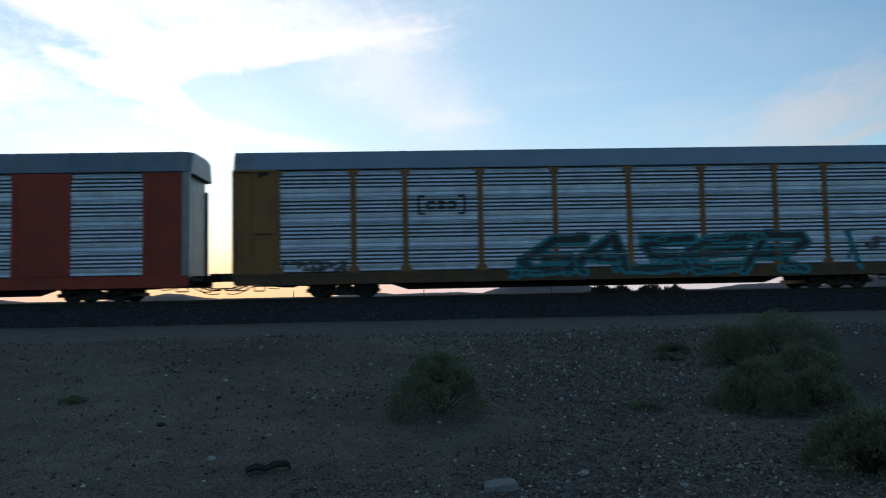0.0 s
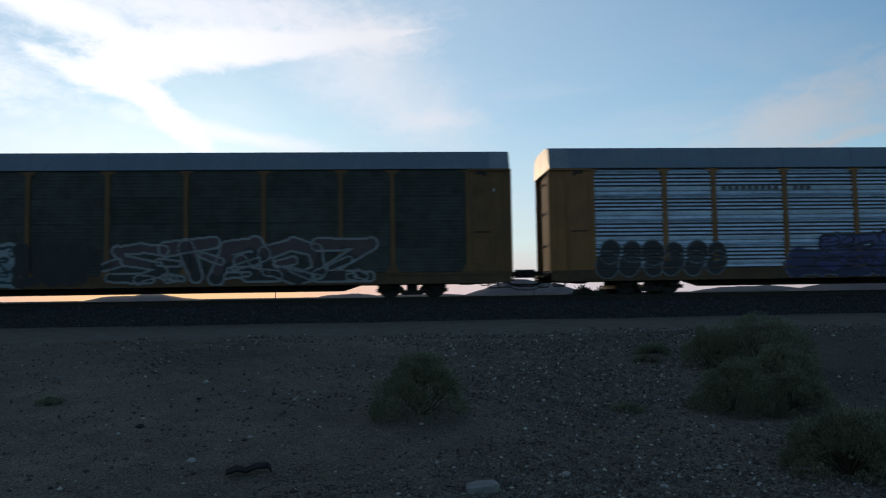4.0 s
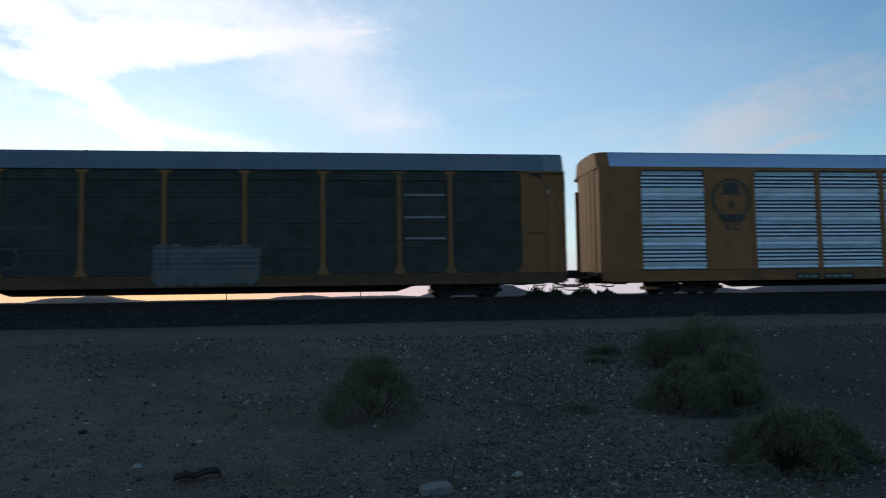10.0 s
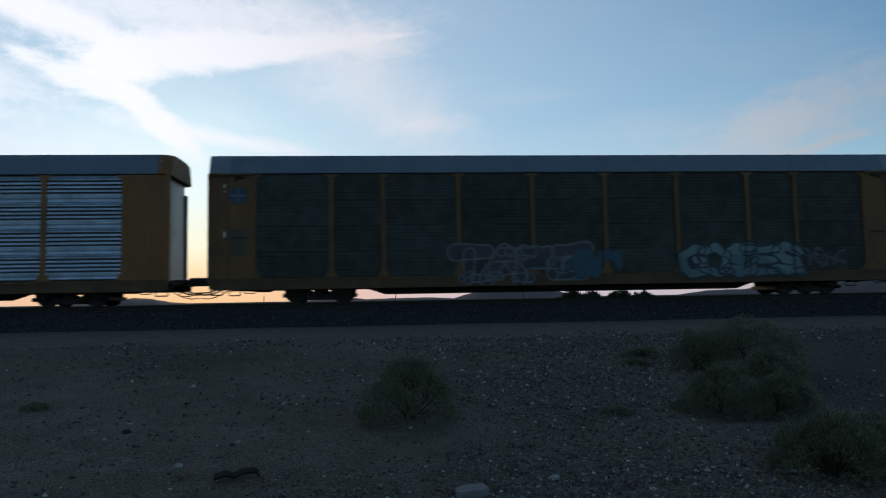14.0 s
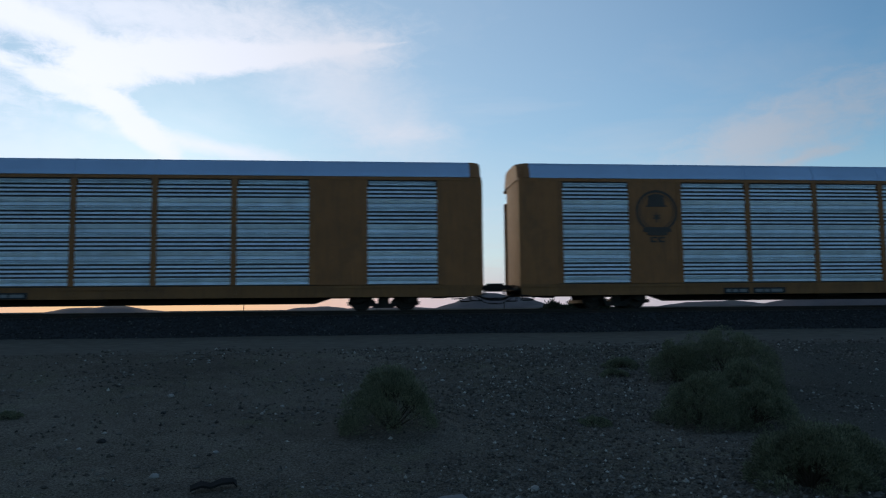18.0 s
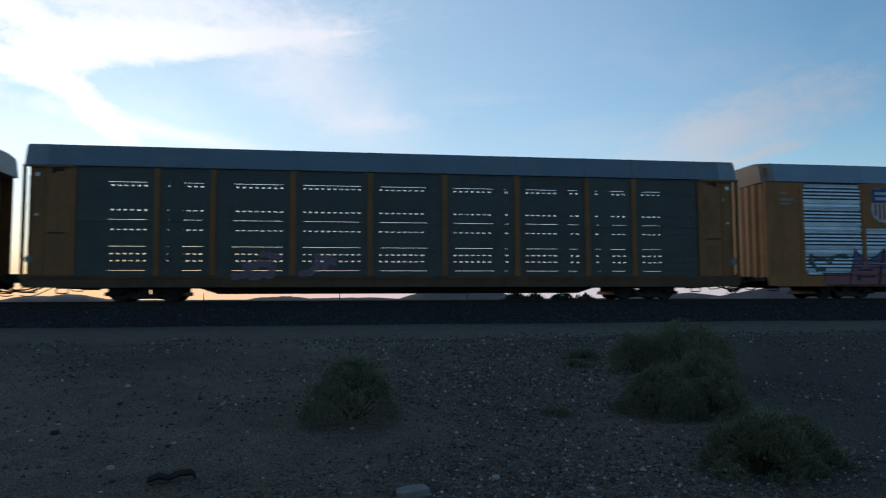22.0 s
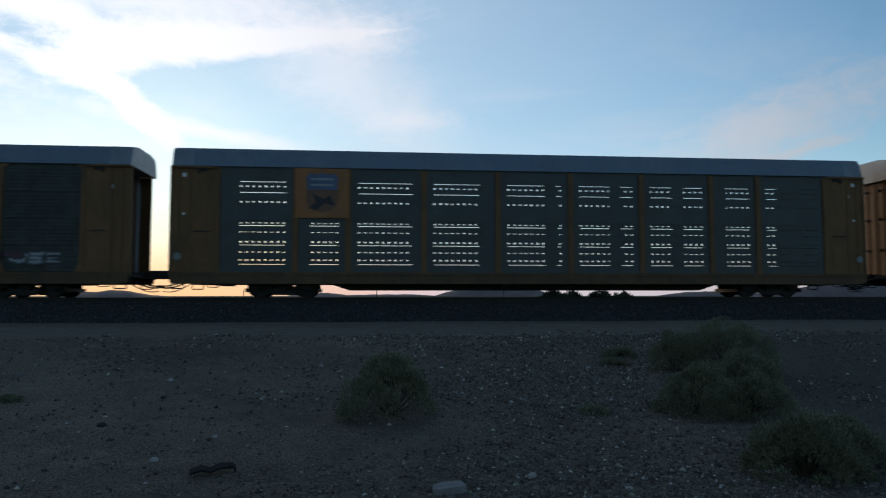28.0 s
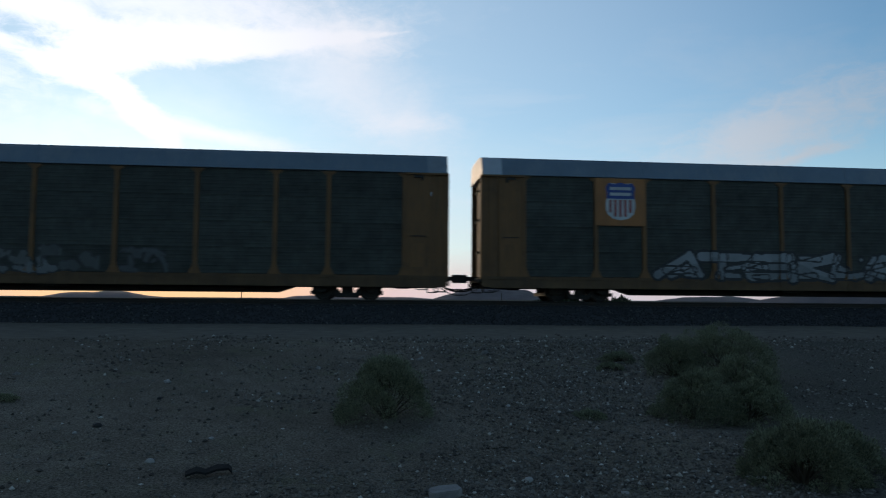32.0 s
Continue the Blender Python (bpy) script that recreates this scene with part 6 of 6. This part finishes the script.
def shrub(x, y, r, h, seed, leaf="leaf", leaves=7000, size=1.0, label="grey-green desert shrub on the stony bank"):
    """A rounded desert shrub: forked twigs from one root and thousands of small leaves in clumps."""
    rng = random.Random(seed)
    z = level(x, y) - 0.03
    ob = tagged(new("desert_shrub"), label, "shrub", "shrubs on the bank")
    ob.location = (x, y, z)
    bm = bmesh.new()
    tips = []
    for i in range(26):
        a, e = rng.uniform(0, 6.283), rng.uniform(0.15, 1.45)
        ln = rng.uniform(0.82, 1.0) * (0.85 + 0.2 * noise.noise((math.cos(a) * 2, math.sin(a) * 2, seed)))
        end = Vector((math.cos(a) * math.cos(e) * r * ln, math.sin(a) * math.cos(e) * r * ln, (0.12 + math.sin(e)) * h * ln * 0.9))
        mid = end * 0.5 + Vector((rng.uniform(-1, 1), rng.uniform(-1, 1), 0.5)) * 0.08 * r
        tube(bm, [(0, 0, 0), mid, end], [0.014, 0.009, 0.004], 4)
        tips += [end, mid * 1.3]
        for _ in range(4):
            t2 = mid.lerp(end, rng.uniform(0, 1)) + Vector((rng.uniform(-1, 1) * r, rng.uniform(-1, 1) * r, rng.uniform(-0.3, 1) * h)) * 0.20
            t2.z = max(0.03, t2.z)
            tube(bm, [mid.lerp(end, 0.4), t2], [0.006, 0.002], 3)
            tips.append(t2)
    part("woody_stem", bm, M["bark"], ob, "dry brown twigs")
    # rounded clumps of leaf sprays over the dome, each denser towards its outer side
    clumps = []
    for i in range(80):
        a, e = rng.uniform(0, 6.283), math.asin(rng.uniform(-0.08, 1.0))
        k = (0.95 - 0.16 * math.sin(e)) * rng.uniform(0.76, 1.0) * (1 + 0.22 * noise.noise((math.cos(a) * 1.6, math.sin(a) * 1.6, e + seed)))
        c = Vector((math.cos(a) * math.cos(e) * r * k, math.sin(a) * math.cos(e) * r * k, max(0.07, 0.10 + math.sin(e) * k) * h))
        clumps.append((c, rng.uniform(0.16, 0.30) * min(r, h * 1.2)))
    clumps += [(t, 0.10 * r) for t in tips[::3]]
    verts, faces = [], []
    for i in range(leaves):
        c, s = rng.choice(clumps)
        out = Vector((c.x / r, c.y / r, 0.4 + c.z / h)).normalized()
        q = Vector((rng.gauss(0, 1), rng.gauss(0, 1), rng.gauss(0, 1))).normalized()
        q = (q + out * 0.55).normalized()
        p = c + q * s * rng.uniform(0.55, 1.0) ** 0.5 * (0.85 if rng.random() < 0.85 else 1.15)
        if p.z < 0.01:
            continue
        d = (q + out * 0.6 + Vector((rng.gauss(0, 0.35), rng.gauss(0, 0.35), 0.35 + rng.gauss(0, 0.35)))).normalized()
        q = d.orthogonal().normalized()
        q.rotate(Matrix.Rotation(rng.uniform(0, 6.28), 3, d))
        l, w = size * rng.uniform(0.012, 0.030), size * rng.uniform(0.003, 0.006)
        k = len(verts)
        verts += [p - q * w, p + q * w, p + d * l + q * w * 0.3, p + d * l - q * w * 0.3]
        faces.append((k, k + 1, k + 2, k + 3))
    part("foliage", pydata("foliage", verts, faces, M[leaf]), None, ob, "small dusty leaves")
    return ob


SHRUBS = (   # x, y, radius, height, seed
    (0.21, 8.25, 0.55, 0.72, 1, "leaf", 17000),
    (5.52, 10.7, 0.84, 0.84, 2, "leaf", 20000),
    (4.82, 10.9, 0.46, 0.70, 11, "leaf", 9000),
    (3.98, 8.45, 0.50, 0.64, 3, "leaf", 15000),
    (4.64, 8.35, 0.46, 0.56, 4, "leaf", 13000),
    (5.30, 9.7, 0.52, 0.62, 14, "leaf", 12000),
    (3.74, 5.85, 0.50, 0.57, 5, "leaf", 20000),
    (4.22, 6.1, 0.44, 0.46, 12, "leaf", 12000),
    (4.42, 12.3, 0.34, 0.20, 6, "leaf", 2500),
    (4.02, 11.6, 0.26, 0.14, 13, "leaf", 1500),
    (2.66, 8.4, 0.20, 0.11, 7, "leaf", 1200),
    (-4.6, 9.6, 0.20, 0.10, 8, "leaf", 700),
    (-2.5, 5.3, 0.16, 0.08, 9, "leaf_green", 500),
    (-1.0, 5.35, 0.14, 0.07, 10, "leaf_green", 400),
)
for s in SHRUBS:
    shrub(*s[:6], int(s[6] * 2.7), 0.9)


def rock(x, y, size, seed, mat, label, flat=0.6):
    """A single broken stone half sunk in the soil."""
    bm = bmesh.new()
    bmesh.ops.create_icosphere(bm, subdivisions=2, radius=1.0)
    for v in bm.verts:
        q = v.co.normalized()
        k = 1 + 0.35 * noise.noise(q * 1.3 + Vector((seed * 3.1, 0, 0))) + 0.12 * noise.noise(q * 3.5 + Vector((0, seed * 1.7, 0)))
        v.co = Vector((q.x * k * size, q.y * k * size * 0.8, q.z * k * size * flat))
    ob = tagged(new("rock", mesh_of("rock", bm, M[mat])), label, "rock", "single rocks on the bank")
    ob.matrix_basis = pose(x, y, level(x, y) + size * flat * 0.25, 0, 0, seed * 47)


for i, (x, y, s, mat) in enumerate(((-2.87, 10.62, 0.05, "pale_stone"), (-2.70, 9.64, 0.045, "black"), (-2.97, 8.27, 0.06, "black"), (-2.02, 6.96, 0.045, "pale_stone"), (1.41, 6.19, 0.05, "pale_stone"),
                                    (-3.1, 8.0, 0.03, "pale_stone"), (2.1, 5.7, 0.035, "pale_stone"), (-1.6, 7.6, 0.03, "pale_stone"), (-3.9, 6.6, 0.05, "stone"), (0.9, 12.6, 0.06, "stone"),
                                    (2.2, 13.4, 0.07, "stone"), (-0.8, 11.6, 0.05, "stone"), (1.8, 9.1, 0.035, "pale_stone"), (-1.2, 9.8, 0.035, "pale_stone"), (6.3, 11.2, 0.06, "stone"), (-5.2, 11.2, 0.05, "stone"), (-2.2, 10.05, 0.03, "pale_stone"))):
    rock(x, y, s, i + 1, mat, "dark clinker stone half sunk in the soil" if mat == "black" else "small pale stone on the bank" if mat == "pale_stone" else "grey broken stone on the bank")


M["concrete"] = material("weathered_concrete", (0.17, 0.165, 0.16), 0.9, vary=0.3, scale=12.0, grime=0.4, grime_color=(0.09, 0.08, 0.07), bump=0.006, bump_scale=80, spec=0.2)
M["rubber"] = material("torn_rubber", (0.012, 0.012, 0.012), 0.9, vary=0.2, scale=20.0, bump=0.004, spec=0.15)


def slab():
    """A broken piece of concrete paving lying in the dirt."""
    bm = bmesh.new()
    prism(bm, ((-0.14, -0.06), (-0.10, -0.09), (0.09, -0.08), (0.14, -0.03), (0.12, 0.08), (-0.04, 0.09), (-0.13, 0.05)), 2, -0.03, 0.05)
    bmesh.ops.bevel(bm, geom=list(bm.edges), offset=0.008, segments=2, affect="EDGES")
    ob = tagged(new("concrete_chunk", mesh_of("concrete_chunk", bm, M["concrete"])), "broken pale concrete chunk lying in the dirt", "rubble")
    ob.matrix_basis = pose(0.635, 5.82, level(0.635, 5.82) + 0.005, 4, -3, 5)


slab()


def shred():
    """A torn strip of tyre rubber, bent and lying flat."""
    bm = bmesh.new()
    pts = [(-0.19, 0.0, 0.02), (-0.10, 0.02, 0.045), (-0.02, -0.01, 0.03), (0.07, 0.015, 0.055), (0.17, 0.03, 0.05), (0.20, 0.02, 0.02)]
    for i in range(len(pts) - 1):
        (x0, y0, z0), (x1, y1, z1) = pts[i], pts[i + 1]
        w0, w1 = 0.035 + 0.015 * (i % 2), 0.035 + 0.015 * ((i + 1) % 2)
        v = [bm.verts.new(q) for q in ((x0, y0 - w0, z0), (x1, y1 - w1, z1), (x1, y1 + w1, z1 + 0.02), (x0, y0 + w0, z0 + 0.02), (x0, y0 - w0, z0 - 0.02), (x1, y1 - w1, z1 - 0.02), (x1, y1 + w1, z1), (x0, y0 + w0, z0))]
        for f in ((0, 1, 2, 3), (7, 6, 5, 4), (0, 4, 5, 1), (3, 2, 6, 7)):
            bm.faces.new([v[k] for k in f])
    bmesh.ops.remove_doubles(bm, verts=bm.verts, dist=0.001)
    ob = tagged(new("tyre_shred", mesh_of("tyre_shred", bm, M["rubber"])), "torn black strip of tyre rubber on the ground", "debris")
    ob.matrix_basis = pose(-1.38, 6.48, level(-1.38, 6.48) + 0.01, 0, 0, 12)


shred()


def litter(x, y, s, turn, seed):
    """A crumpled scrap of white plastic."""
    bm = bmesh.new()
    bmesh.ops.create_grid(bm, x_segments=8, y_segments=5, size=1.0)
    for v in bm.verts:
        h = 0.28 + 0.3 * noise.noise((v.co.x * 1.7 + seed, v.co.y * 1.9, seed)) + 0.15 * noise.noise((v.co.x * 4, v.co.y * 4 + seed, 0))
        v.co = Vector((v.co.x * s, v.co.y * s * 0.42, h * s))
    g = bmesh.ops.extrude_face_region(bm, geom=list(bm.faces))
    for v in g["geom"]:
        if isinstance(v, bmesh.types.BMVert):
            v.co.z -= 0.006
    ob = tagged(new("plastic_scrap", mesh_of("plastic_scrap", bm, paint((0.55, 0.56, 0.56)))), "crumpled white plastic scrap lying by a shrub", "litter", "litter on the bank")
    ob.matrix_basis = pose(x, y, level(x, y), 0, 0, turn)


litter(3.44, 6.08, 0.085, -35, 1)
litter(3.56, 5.46, 0.035, 20, 2)


# ---------------------------------------------------------------- beyond the track
POSTS = (-10.55, 0.42, 11.3, 19.6)
FAR_SHRUBS = [(16.6 + 1.25 * i, 60 + 3 * ((i * 7) % 4), 0.9 + 0.3 * ((i * 5) % 3), 1.1 + 0.18 * ((i * 3) % 4)) for i in range(7)]


def build_far():
    bm = bmesh.new()
    lathe(bm, ((0.0, 0.035), (1.5, 0.03), (1.53, 0.01)), 2, (0, 0, 0), 8)
    me = mesh_of("marker_post", bm, M["bark"])
    for i, x in enumerate(POSTS):
        ob = tagged(new("marker_post", me), "thin dark post in the open desert", "post", "posts beyond the track")
        ob.location = (x, 60.0, level(x, 60))
    rng = random.Random(5)
    for x, y, r, h in FAR_SHRUBS:
        shrub(x, y, r, h, rng.randint(0, 999), "leaf_green", 2600, 9.0, "dark scrub bush beyond the track")


build_far()
# ---------------------------------------------------------------- movement
SPEED, BEND, START = -18.2085, -0.0025, -7.6
SLIP = ((0, 0.13), (2, 0.22), (4.5, 0.38), (5, 0.43), (6.6, 0.60), (8, 0.55), (9, -0.05), (9.7, -0.14), (11.3, 0.06), (14.4, 0.06), (16.5, 0.24), (19.1, 0.28), (20.7, 0.16), (22.2, 0.26),
        (23.8, 0.26), (25.3, 0.18), (27.5, 0.18), (28.5, 0.22), (30, 0.10), (32, 0.03))      # small changes of pace


def way(t):
    """How far the train has come at t seconds."""
    return START + SPEED * t + BEND * t * t + float(np.interp(t, [q[0] for q in SLIP], [q[1] for q in SLIP]))


def motions():
    for i, (car, wheels) in enumerate(TRAIN):
        mid = GAPLEN * i - GAPLEN / 2 + OFFSETS[i]
        walk(car, [(t, pose(mid + way(t), TRACK, RAIL)) for t in np.arange(0, 32.1, 0.5)])
        # the wheels turn while the car is before the camera
        t_in = max(0.0, (mid + START - 34) / -SPEED)
        t_out = min(32.0, (mid + START + 34) / -SPEED)
        first, last = math.ceil(t_in * FPS), math.floor(t_out * FPS)
        if last - first < 2:
            continue
        for ws, dx in wheels:
            def turn(t):
                return pose(dx, 0, 0.42, 0, math.degrees((way(t) - way(first / FPS)) / 0.42), 0)
            rows = [(f / FPS, turn(f / FPS)) for f in range(first, last + 1)]
            if first > 0:
                rows.insert(0, (0.0, turn(first / FPS)))
            if last < 32 * FPS:
                rows.append((32.0, turn(last / FPS)))
            walk(ws, rows)


OFFSETS = [0.0] * 23
for i, dx in ((0, -0.30), (1, -0.10), (3, -0.22), (4, -0.10), (5, -0.14), (6, -0.02), (15, 0.06), (16, -0.12), (18, -0.04), (20, -0.08), (22, -0.08)):
    OFFSETS[i] = dx
motions()
